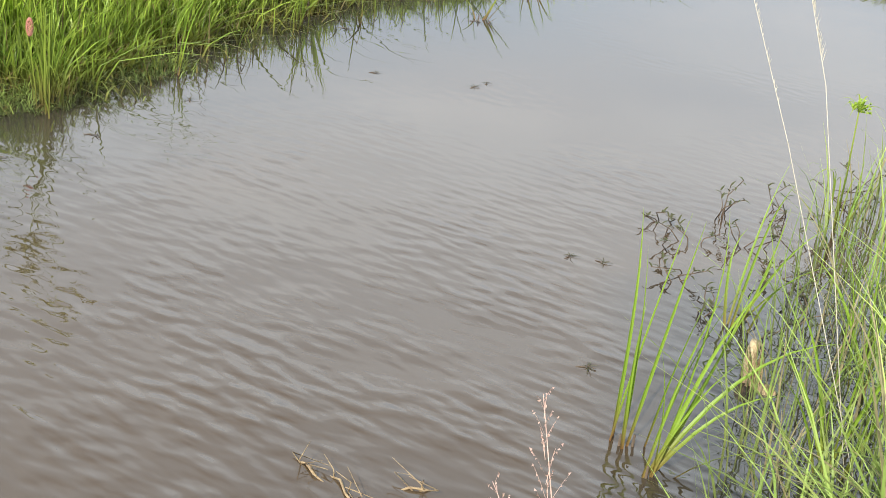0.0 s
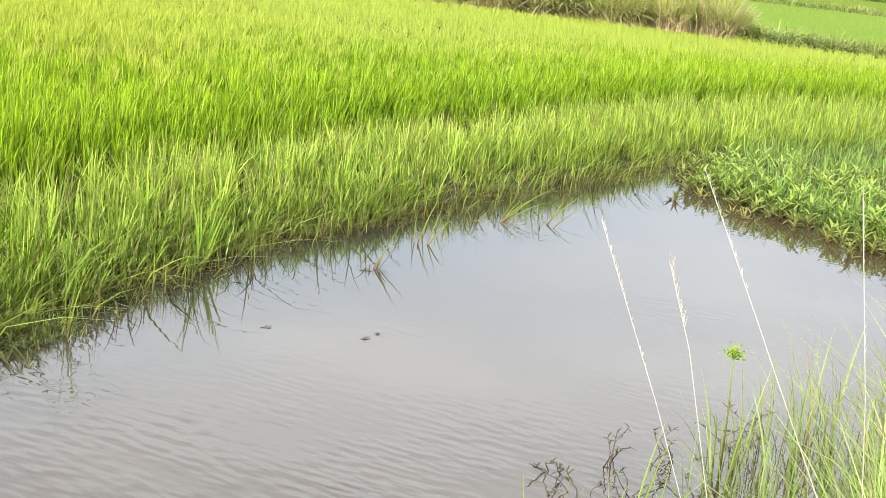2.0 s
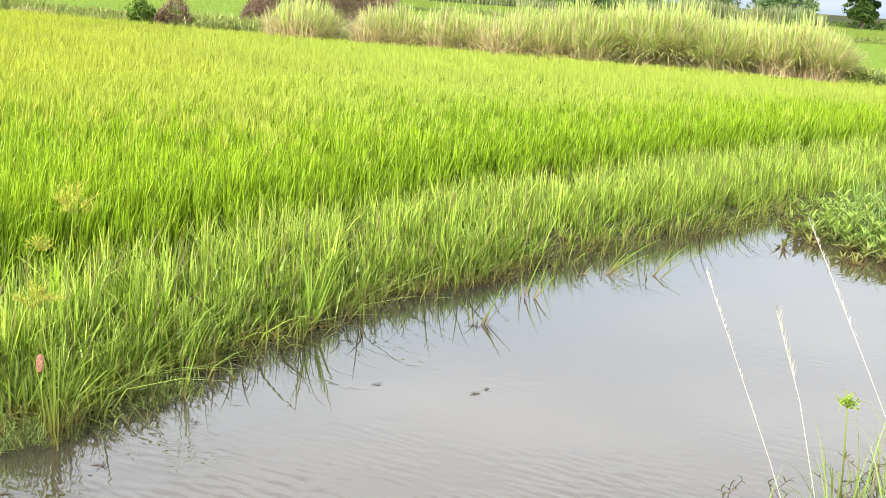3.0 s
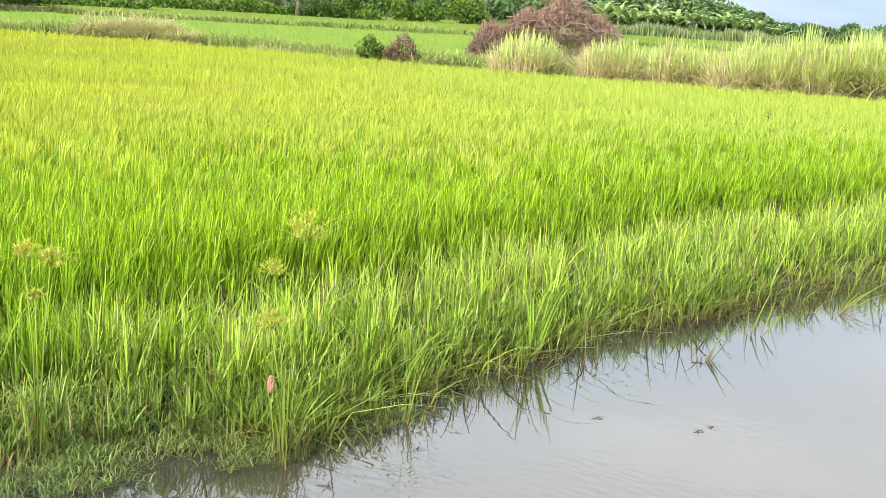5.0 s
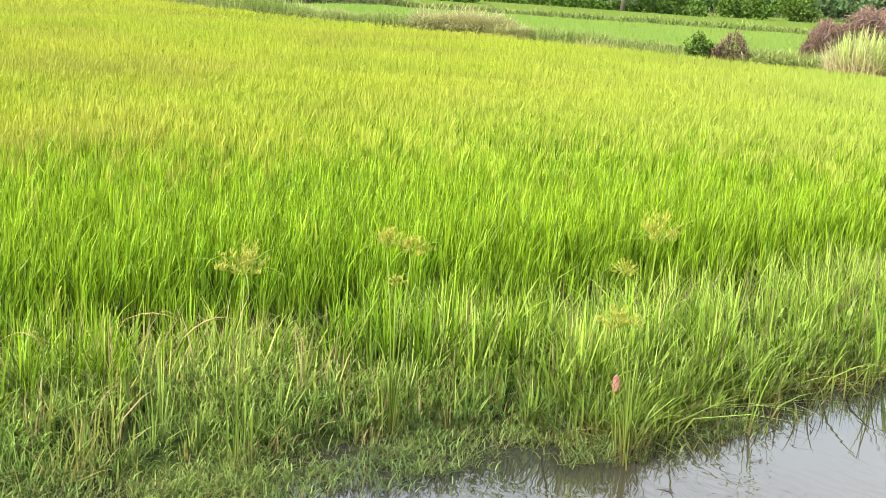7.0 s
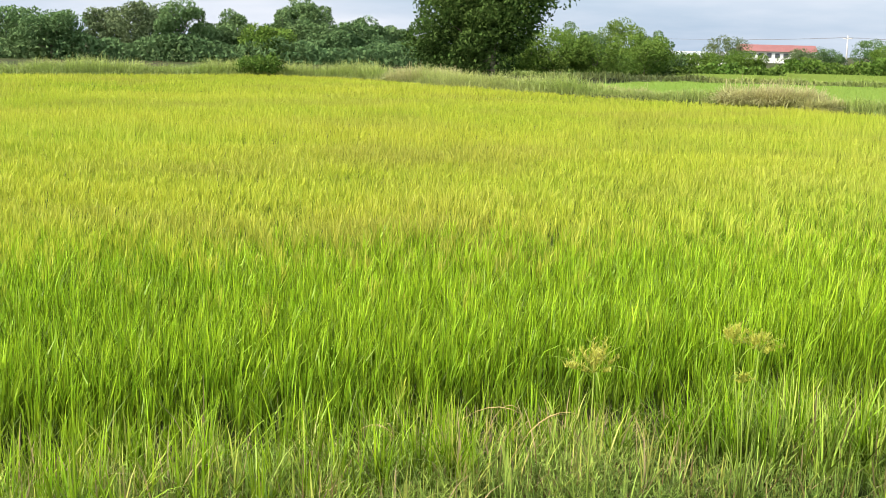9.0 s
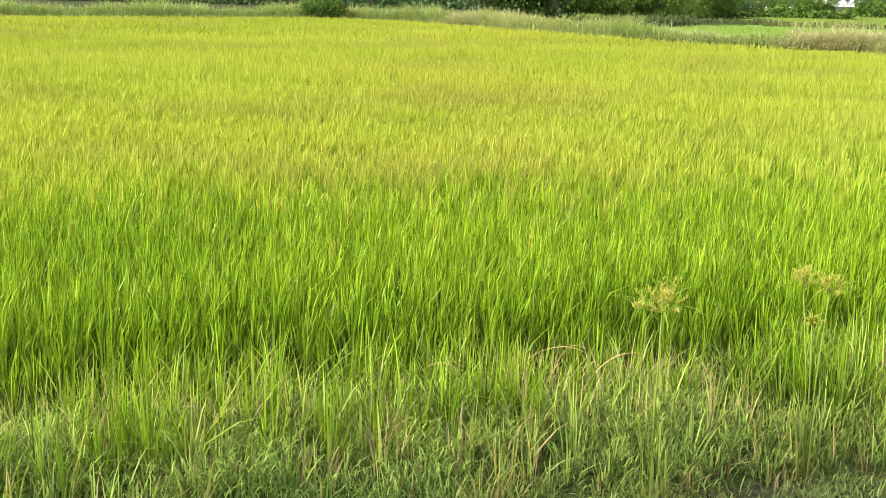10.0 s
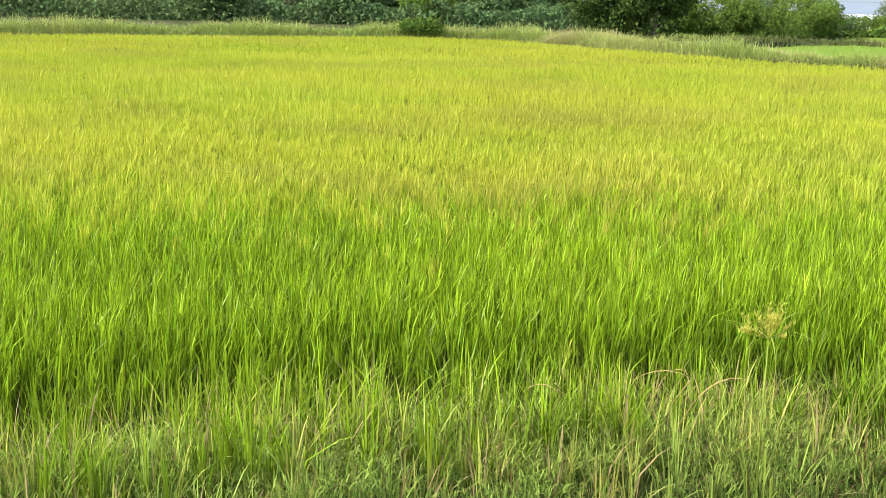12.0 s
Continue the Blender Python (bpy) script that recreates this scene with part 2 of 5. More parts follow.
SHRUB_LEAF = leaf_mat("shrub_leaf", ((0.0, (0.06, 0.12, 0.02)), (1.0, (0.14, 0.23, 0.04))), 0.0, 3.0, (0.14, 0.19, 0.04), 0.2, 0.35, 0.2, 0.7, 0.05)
BANANA_LEAF = leaf_mat("banana_leaf", ((0.0, (0.16, 0.24, 0.07)), (1.0, (0.34, 0.44, 0.16))), 0.5, 3.6, (0.38, 0.42, 0.18), 0.2, 0.4, 0.35)
BANANA_STEM = plain_mat("banana_stem", (0.09, 0.10, 0.05), (0.18, 0.18, 0.10), 8.0, 0.7)
FAR_REED = leaf_mat("far_reed_leaf", ((0.0, (0.14, 0.19, 0.07)), (1.0, (0.30, 0.36, 0.17))), 0.0, 2.4, (0.34, 0.30, 0.16), 0.15, 0.5, 0.3)
STRAW = plain_mat("straw_stem", (0.40, 0.37, 0.30), (0.56, 0.52, 0.44), 60.0, 0.6)
PINK_SEED = plain_mat("pink_seed_head", (0.36, 0.21, 0.18), (0.56, 0.40, 0.34), 80.0, 0.7)
EGGS = plain_mat("pink_egg_mass", (0.72, 0.26, 0.22), (0.86, 0.42, 0.34), 260.0, 0.6, 0.8)
BARK = plain_mat("bark", (0.10, 0.08, 0.06), (0.22, 0.18, 0.14), 12.0, 0.9)
DEAD_WOOD = plain_mat("dead_brush", (0.13, 0.085, 0.07), (0.32, 0.22, 0.18), 3.0, 0.9)
DEAD_LEAF = leaf_mat("dead_twigs", ((0.0, (0.10, 0.055, 0.04)), (1.0, (0.36, 0.22, 0.17))), 0.1, 2.2, (0.24, 0.15, 0.12), 1.2, 0.5, 0.15, 0.8)
DARK_STEM = plain_mat("dark_wet_stem", (0.05, 0.04, 0.03), (0.13, 0.09, 0.06), 60.0, 0.8)
PALE_STUB = plain_mat("pale_stub", (0.34, 0.26, 0.15), (0.52, 0.43, 0.27), 90.0, 0.7, 0.5)
SNAG = plain_mat("rotten_straw", (0.18, 0.12, 0.07), (0.46, 0.35, 0.20), 90.0, 0.7, 0.6)
ROOF = plain_mat("red_roof_sheet", (0.22, 0.085, 0.075), (0.30, 0.12, 0.11), 3.0, 0.6)
WALL = plain_mat("white_wash", (0.66, 0.66, 0.63), (0.80, 0.80, 0.77), 2.0, 0.8)
GLASS_DARK = plain_mat("dark_opening", (0.05, 0.06, 0.07), (0.10, 0.11, 0.12), 2.0, 0.3)
SHEET = plain_mat("white_sheet", (0.34, 0.37, 0.40), (0.48, 0.50, 0.52), 2.0, 0.5)
CONCRETE = plain_mat("pale_concrete", (0.40, 0.39, 0.37), (0.54, 0.53, 0.50), 6.0, 0.8)
WITHERED = plain_mat("withered_leaf", (0.26, 0.18, 0.06), (0.42, 0.32, 0.12), 60.0, 0.8)
CABLE = plain_mat("cable", (0.10, 0.10, 0.11), (0.16, 0.16, 0.17), 6.0, 0.6)


def ground_mat():
    m, n, l, bsdf, out = mat_new("wet_earth")
    geo = n.new("ShaderNodeNewGeometry")
    big = noise_node(n, l, 0.25, 4.0, geo.outputs["Position"])
    fine = noise_node(n, l, 14.0, 6.0, geo.outputs["Position"])
    earth = ramp_node(n, l, fine.outputs["Fac"], ((0.3, (0.035, 0.028, 0.018)), (0.75, (0.11, 0.085, 0.05))))
    green = ramp_node(n, l, fine.outputs["Fac"], ((0.3, (0.025, 0.04, 0.012)), (0.75, (0.07, 0.10, 0.025))))
    f = n.new("ShaderNodeMapRange")
    f.inputs["From Min"].default_value, f.inputs["From Max"].default_value = 0.35, 0.6
    l.new(big.outputs["Fac"], f.inputs["Value"])
    col = mix_node(n, l, f.outputs["Result"], earth.outputs["Color"], green.outputs["Color"])
    l.new(col, bsdf.inputs["Base Color"])
    bsdf.inputs["Roughness"].default_value = 0.95
    bsdf.inputs["Specular IOR Level"].default_value = 0.08
    bp = n.new("ShaderNodeBump")
    bp.inputs["Strength"].default_value, bp.inputs["Distance"].default_value = 0.6, 0.03
    l.new(fine.outputs["Fac"], bp.inputs["Height"])
    l.new(bp.outputs["Normal"], bsdf.inputs["Normal"])
    return m


def water_mat():
    """Muddy water: silt that scatters below, a glossy rippled skin above."""
    m, n, l, bsdf, out = mat_new("muddy_water")
    geo = n.new("ShaderNodeNewGeometry")
    silt = noise_node(n, l, 0.5, 3.0, geo.outputs["Position"])
    r = ramp_node(n, l, silt.outputs["Fac"], ((0.3, (0.058, 0.042, 0.027)), (0.7, (0.080, 0.058, 0.037))))
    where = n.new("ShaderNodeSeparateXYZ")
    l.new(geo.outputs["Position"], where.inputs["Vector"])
    edge = n.new("ShaderNodeMath")                    # darker, weedy water along the near bank
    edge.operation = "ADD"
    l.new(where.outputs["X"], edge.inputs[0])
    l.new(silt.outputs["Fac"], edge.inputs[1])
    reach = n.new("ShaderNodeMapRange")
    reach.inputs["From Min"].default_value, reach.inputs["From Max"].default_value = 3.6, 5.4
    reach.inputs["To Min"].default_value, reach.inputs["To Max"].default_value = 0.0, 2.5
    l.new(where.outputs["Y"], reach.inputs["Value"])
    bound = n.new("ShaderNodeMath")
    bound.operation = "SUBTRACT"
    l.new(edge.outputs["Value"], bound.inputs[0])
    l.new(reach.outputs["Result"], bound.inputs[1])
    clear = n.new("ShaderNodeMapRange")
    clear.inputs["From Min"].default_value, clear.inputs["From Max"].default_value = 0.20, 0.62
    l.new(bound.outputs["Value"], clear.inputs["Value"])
    row = n.new("ShaderNodeMath")                     # shade and dark reflection of the far bank, painted into the water colour
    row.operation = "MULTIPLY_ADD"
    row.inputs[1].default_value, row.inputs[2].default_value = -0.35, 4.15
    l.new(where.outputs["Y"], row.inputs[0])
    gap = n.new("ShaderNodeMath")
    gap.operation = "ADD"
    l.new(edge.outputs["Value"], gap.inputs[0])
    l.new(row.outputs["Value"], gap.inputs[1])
    bank_shade = n.new("ShaderNodeMapRange")
    bank_shade.inputs["From Min"].default_value, bank_shade.inputs["From Max"].default_value = 0.75, 1.75
    bank_shade.inputs["To Min"].default_value, bank_shade.inputs["To Max"].default_value = 1.0, 0.0
    l.new(gap.outputs["Value"], bank_shade.inputs["Value"])
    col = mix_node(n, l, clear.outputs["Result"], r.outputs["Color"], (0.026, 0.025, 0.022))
    col = mix_node(n, l, bank_shade.outputs["Result"], col, (0.032, 0.030, 0.027))
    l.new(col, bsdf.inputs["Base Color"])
    bsdf.inputs["IOR"].default_value = 1.42
    bsdf.inputs["Specular IOR Level"].default_value = 1.0
    bsdf.inputs["Roughness"].default_value = 0.012
    heights = []
    for turn, sx, sy, gain in ((15, 11.0, 23.0, 1.0), (28, 13.0, 30.0, 0.35)):
        aim = n.new("ShaderNodeMapping")
        aim.inputs["Rotation"].default_value = (0, 0, radians(turn))
        l.new(geo.outputs["Position"], aim.inputs["Vector"])
        mp = n.new("ShaderNodeMapping")
        mp.inputs["Scale"].default_value = (sx, sy, 1.0)
        l.new(aim.outputs["Vector"], mp.inputs["Vector"])
        rip = noise_node(n, l, 1.0, 0.6, mp.outputs["Vector"], 0.4)
        g = n.new("ShaderNodeMath")
        g.operation = "MULTIPLY"
        g.inputs[1].default_value = gain
        l.new(rip.outputs["Fac"], g.inputs[0])
        heights.append(g.outputs["Value"])
    both = n.new("ShaderNodeMath")
    both.operation = "ADD"
    l.new(heights[0], both.inputs[0])
    l.new(heights[1], both.inputs[1])
    calm = noise_node(n, l, 1.5, 2.0, geo.outputs["Position"])
    sep = n.new("ShaderNodeSeparateXYZ")
    l.new(geo.outputs["Position"], sep.inputs["Vector"])
    lee = n.new("ShaderNodeMapRange")                 # the far end lies in the lee of the bank
    lee.inputs["From Min"].default_value, lee.inputs["From Max"].default_value = 2.7, 4.9
    lee.inputs["To Min"].default_value, lee.inputs["To Max"].default_value = 1.0, 0.09
    l.new(sep.outputs["Y"], lee.inputs["Value"])
    c = n.new("ShaderNodeMapRange")
    c.inputs["From Min"].default_value, c.inputs["From Max"].default_value = 0.36, 0.64
    c.inputs["To Min"].default_value, c.inputs["To Max"].default_value = 0.12, 1.0
    l.new(calm.outputs["Fac"], c.inputs["Value"])
    side = n.new("ShaderNodeMapRange")                # and so does the side under the grass
    side.inputs["From Min"].default_value, side.inputs["From Max"].default_value = -2.9, -0.7
    side.inputs["To Min"].default_value, side.inputs["To Max"].default_value = 0.35, 1.0
    l.new(sep.outputs["X"], side.inputs["Value"])
    still = n.new("ShaderNodeMath")
    still.operation = "MULTIPLY"
    l.new(c.outputs["Result"], still.inputs[0])
    l.new(side.outputs["Result"], still.inputs[1])
    amp = n.new("ShaderNodeMath")
    amp.operation = "MULTIPLY"
    l.new(still.outputs["Value"], amp.inputs[0])
    l.new(lee.outputs["Result"], amp.inputs[1])
    h = n.new("ShaderNodeMath")
    h.operation = "MULTIPLY"
    l.new(both.outputs["Value"], h.inputs[0])
    l.new(amp.outputs["Value"], h.inputs[1])
    bp = n.new("ShaderNodeBump")
    bp.inputs["Strength"].default_value, bp.inputs["Distance"].default_value = 1.0, 0.0098
    l.new(h.outputs["Value"], bp.inputs["Height"])
    l.new(bp.outputs["Normal"], bsdf.inputs["Normal"])
    return m


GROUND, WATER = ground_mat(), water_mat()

# ------------------------------------------------------------------ mesh helpers


def mesh_of(name, verts, quads=None, tris=None, material=None, smooth=False):
    """A mesh data block from numpy arrays of corners, four-sided and three-sided faces."""
    verts = np.asarray(verts, dtype=np.float32).reshape(-1, 3)
    quads = np.zeros((0, 4), int) if quads is None else np.asarray(quads, int).reshape(-1, 4)
    tris = np.zeros((0, 3), int) if tris is None else np.asarray(tris, int).reshape(-1, 3)
    me = bpy.data.meshes.new(name)
    me.vertices.add(len(verts))
    me.vertices.foreach_set("co", verts.ravel())
    me.loops.add(quads.size + tris.size)
    me.loops.foreach_set("vertex_index", np.concatenate([quads.ravel(), tris.ravel()]).astype(np.int32))
    me.polygons.add(len(quads) + len(tris))
    starts = np.concatenate([np.arange(len(quads)) * 4, quads.size + np.arange(len(tris)) * 3]).astype(np.int32)
    me.polygons.foreach_set("loop_start", starts)
    me.polygons.foreach_set("use_smooth", np.full(len(starts), smooth))
    me.update(calc_edges=True)
    if material:
        me.materials.append(material)
    return me


def under(ob, parent):
    ob.parent = parent
    return ob


def part(name, me, parent, label=""):
    """One mesh object under a thing or under a part."""
    ob = under(new(name, me), parent)
    return tagged(ob, label) if label else ob


def blades(base, h, w, az, lean, face=None, ts=(0.0, 0.55, 1.0), taper=(1.0, 0.8), droop=0.25):
    """Leaf blades: feet, heights, widths, bearings and amounts of lean. Returns corners, quads, tris."""
    base = np.asarray(base, float)
    N = len(base)
    h, w, az, lean = (np.broadcast_to(np.asarray(a, float), (N,)) for a in (h, w, az, lean))
    face = az + np.pi / 2 + rng.normal(0, 0.6, N) if face is None else np.broadcast_to(face, (N,))
    d = np.stack([np.cos(az), np.sin(az), np.zeros(N)], 1)
    s = np.stack([np.cos(face), np.sin(face), np.zeros(N)], 1)
    rows = []
    for k, t in enumerate(ts):
        c = base + d * (h * lean * t * t)[:, None]
        c[:, 2] += h * (t - droop * np.minimum(lean, 1.6) * t * t)
        if k < len(ts) - 1:
            o = s * (w * 0.5 * taper[k])[:, None]
            rows += [c - o, c + o]
        else:
            rows.append(c)
    per = len(rows)
    verts = np.stack(rows, 1).reshape(-1, 3)
    first = (np.arange(N) * per)[:, None]
    quads = [first + np.array([2 * k, 2 * k + 1, 2 * k + 3, 2 * k + 2]) for k in range(len(ts) - 2)]
    tris = first + np.array([per - 3, per - 2, per - 1])
    return verts, np.concatenate(quads) if quads else None, tris


def kites(base, h, w, az, lean):
    """Simple leaf blades, widest above the middle: four corners each."""
    N = len(base)
    d = np.stack([np.cos(az), np.sin(az), np.zeros(N)], 1)
    face = az + np.pi / 2 + rng.normal(0, 0.6, N)
    s = np.stack([np.cos(face), np.sin(face), np.zeros(N)], 1) * (w * 0.5)[:, None]
    mid = base + d * (h * lean * 0.36)[:, None] + np.stack([np.zeros(N), np.zeros(N), h * 0.58], 1)
    tip = base + d * (h * lean)[:, None] + np.stack([np.zeros(N), np.zeros(N), h * (1 - 0.3 * lean)], 1)
    return np.stack([base, mid + s, tip, mid - s], 1).reshape(-1, 3), np.arange(N * 4).reshape(-1, 4), None


def joined(sets):
    """Several (corners, quads, tris) as one."""
    vs, qs, ts, k = [], [], [], 0
    for v, q, t in sets:
        vs.append(v)
        if q is not None and len(q):
            qs.append(np.asarray(q) + k)
        if t is not None and len(t):
            ts.append(np.asarray(t) + k)
        k += len(v)
    return np.concatenate(vs), np.concatenate(qs) if qs else None, np.concatenate(ts) if ts else None


def tube(points, radii, sides=6):
    """A round stem along points. Returns corners, quads, tris."""
    pts = [Vector(p) for p in points]
    rings = []
    for k, p in enumerate(pts):
        axis = (pts[min(k + 1, len(pts) - 1)] - pts[max(k - 1, 0)]).normalized()
        u = axis.orthogonal().normalized()
        if k and rings:
            u = (rings_u - axis * rings_u.dot(axis)).normalized()
        rings_u = u
        v = axis.cross(u)
        rings.append([p + (u * math.cos(a) + v * math.sin(a)) * radii[k] for a in (2 * math.pi * j / sides for j in range(sides))])
    verts = np.array([c for ring in rings for c in ring])
    quads = [(k * sides + j, k * sides + (j + 1) % sides, (k + 1) * sides + (j + 1) % sides, (k + 1) * sides + j)
             for k in range(len(pts) - 1) for j in range(sides)]
    top = (len(pts) - 1) * sides
    tris = [(top, top + j, top + j + 1) for j in range(1, sides - 1)] + [(0, j + 1, j) for j in range(1, sides - 1)]
    return verts, np.array(quads), np.array(tris)


def inside(poly, x, y):
    """Which of the places lie within the outline."""
    res = np.zeros(len(x), bool)
    for (x0, y0), (x1, y1) in zip(poly, poly[1:] + poly[:1]):
        if y0 == y1:
            continue
        c = ((y0 > y) != (y1 > y)) & (x < (x1 - x0) * (y - y0) / (y1 - y0) + x0)
        res ^= c
    return res


def off_line(line, x, y):
    """Distance of places from a polyline."""
    best = np.full(len(x), 1e9)
    for (x0, y0), (x1, y1) in zip(line, line[1:]):
        dx, dy = x1 - x0, y1 - y0
        t = np.clip(((x - x0) * dx + (y - y0) * dy) / (dx * dx + dy * dy), 0, 1)
        best = np.minimum(best, np.hypot(x - x0 - t * dx, y - y0 - t * dy))
    return best


def wobble(x, y, scale, seed=0.0):
    """A soft uneven field between -1 and 1."""
    a = np.sin(x * scale * 1.3 + 1.7 + seed) * np.cos(y * scale * 1.1 - 0.6 + seed * 2)
    b = np.sin((x + y) * scale * 2.3 + seed * 3) * np.cos((x - y) * scale * 1.9 + 0.4)
    c = np.sin(x * scale * 5.1 + y * scale * 3.7 + seed) * 0.5
    return (a + 0.6 * b + 0.4 * c) / 1.8


def scatter(poly, count):
    """Random places within an outline."""
    xs, ys = [p[0] for p in poly], [p[1] for p in poly]
    out = np.zeros((0, 2))
    while len(out) < count:
        q = rng.uniform((min(xs), min(ys)), (max(xs), max(ys)), (count * 2, 2))
        out = np.concatenate([out, q[inside(poly, q[:, 0], q[:, 1])]])
    return out[:count]


def polar(bearing, dist, z=0.0):
    """A place by its bearing (degrees to the left of +y) and distance from the bank where the walk goes."""
    a = radians(bearing)
    ox, oy = (-0.26, -0.28) if bearing > 27 else (-0.04, -0.08)
    return (ox - math.sin(a) * dist, oy + math.cos(a) * dist, z)


# ------------------------------------------------------------------ plan
FAR_SHORE = [(-4.4, -4.0), (-4.05, 0.0), (-3.7, 1.55), (-3.42, 2.45), (-3.22, 2.85), (-3.14, 3.18), (-3.04, 3.7), (-2.74, 4.0), (-2.40, 4.18), (-2.42, 4.75),
             (-2.25, 5.2), (-2.17, 5.65), (-1.95, 6.8), (-1.65, 7.3), (-1.3, 8.3), (-0.74, 9.55), (-0.32, 10.35), (0.1, 11.5), (0.4, 11.85)]
INLET_SHORE = [(0.42, 10.9), (0.42, 10.25), (0.79, 9.8), (1.16, 9.42), (1.64, 8.85), (2.3, 8.35), (3.4, 7.9)]
NEAR_SHORE = [(3.4, 7.4), (2.6, 6.9), (1.8, 6.2), (1.25, 5.4), (0.85, 4.4), (0.55, 3.4), (0.35, 2.55), (-0.05, 1.75), (-0.8, 1.55), (-1.5, 1.0), (-2.2, -0.2), (-2.8, -4.0)]
POOL = FAR_SHORE + INLET_SHORE + NEAR_SHORE
RICE_NEAR = [(-5.8, -6.0), (-5.3, -2.0), (-5.0, 0.7), (-4.64, 2.27), (-4.26, 3.4), (-3.6, 4.65), (-3.17, 6.05), (-2.82, 7.4), (-2.2, 9.2), (-1.45, 11.1), (-0.5, 13.7), (1.4, 16.8), (5.0, 20.5)]
RICE_FAR = [(9.0, 26.8), (3.6, 27.3), (-6.0, 27.2), (-15.0, 27.8), (-26.0, 28.2), (-38.0, 30.0), (-44.5, 31.5), (-47.3, 29.2), (-46.4, 21.4), (-45.5, 4.0), (-45.0, -6.0)]
RICE_FIELD = RICE_NEAR + RICE_FAR
FAR_BUND = [(12.0, 27.8), (3.6, 28.5), (-6.0, 28.4), (-15.0, 29.0), (-26.0, 29.5), (-38.0, 31.3), (-45.0, 33.0), (-48.8, 29.6), (-47.9, 21.4), (-47.0, 3.0)]
NEXT_BUND = [(60.0, 70.0), (10.0, 76.0), (-30.0, 66.0), (-46.0, 52.0), (-58.0, 48.0)]


def ground_height(x, y):
    d = off_line(POOL + POOL[:1], x, y)
    wet = inside(POOL, x, y)
    z = 0.05 + 0.025 * wobble(x, y, 1.7)
    bank = 0.045 * np.exp(-((d - 0.55) / 0.4) ** 2)
    z = np.where(wet, -0.04 - 0.30 * np.clip(d / 0.8, 0, 1), np.where(d < 0.25, -0.04 + (z + 0.04) * d / 0.25, z) + bank)
    z += 0.45 * np.exp(-(off_line(FAR_BUND, x, y) / 0.8) ** 2)
    z += 0.35 * np.exp(-(off_line(NEXT_BUND, x, y) / 1.2) ** 2)
    return z


def graded(lo, hi, fine_lo, fine_hi, step, growth=1.18):
    c = list(np.arange(fine_lo, fine_hi + 1e-6, step))
    s, v = step, fine_hi
    while v < hi:
        s *= growth
        v += s
        c.append(min(v, hi))
    s, v = step, fine_lo
    while v > lo:
        s *= growth
        v -= s
        c.insert(0, max(v, lo))
    return np.array(sorted(set(np.round(c, 4))))


gx, gy = graded(-2500, 2500, -5.5, 4.0, 0.12, 1.1), graded(-2500, 2500, -1.0, 12.0, 0.12, 1.1)
mx, my = np.meshgrid(gx, gy)
gz = ground_height(mx.ravel(), my.ravel())
ids = np.arange(mx.size).reshape(mx.shape)
quads = np.stack([ids[:-1, :-1], ids[:-1, 1:], ids[1:, 1:], ids[1:, :-1]], -1).reshape(-1, 4)
ground = new("ground", mesh_of("ground", np.stack([mx.ravel(), my.ravel(), gz], 1), quads, None, GROUND, True))
tagged(ground, "dark wet earth under grass and rice", "ground", kind="structure")

wx, wy = np.meshgrid(np.linspace(-5, 4, 46), np.linspace(-4, 12, 81))
ids = np.arange(wx.size).reshape(wx.shape)
quads = np.stack([ids[:-1, :-1], ids[:-1, 1:], ids[1:, 1:], ids[1:, :-1]], -1).reshape(-1, 4)
wxy = np.stack([wx.ravel(), wy.ravel()], 1)
keep = inside(POOL, wxy[:, 0], wxy[:, 1]) | (off_line(POOL + POOL[:1], wxy[:, 0], wxy[:, 1]) < 0.35)
quads = quads[keep[quads].all(1)]
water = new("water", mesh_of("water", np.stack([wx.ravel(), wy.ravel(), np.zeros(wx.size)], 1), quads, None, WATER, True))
tagged(water, "shallow muddy brown pool with wind ripples reflecting the sky", "water", kind="structure")

# ------------------------------------------------------------------ rice and grass


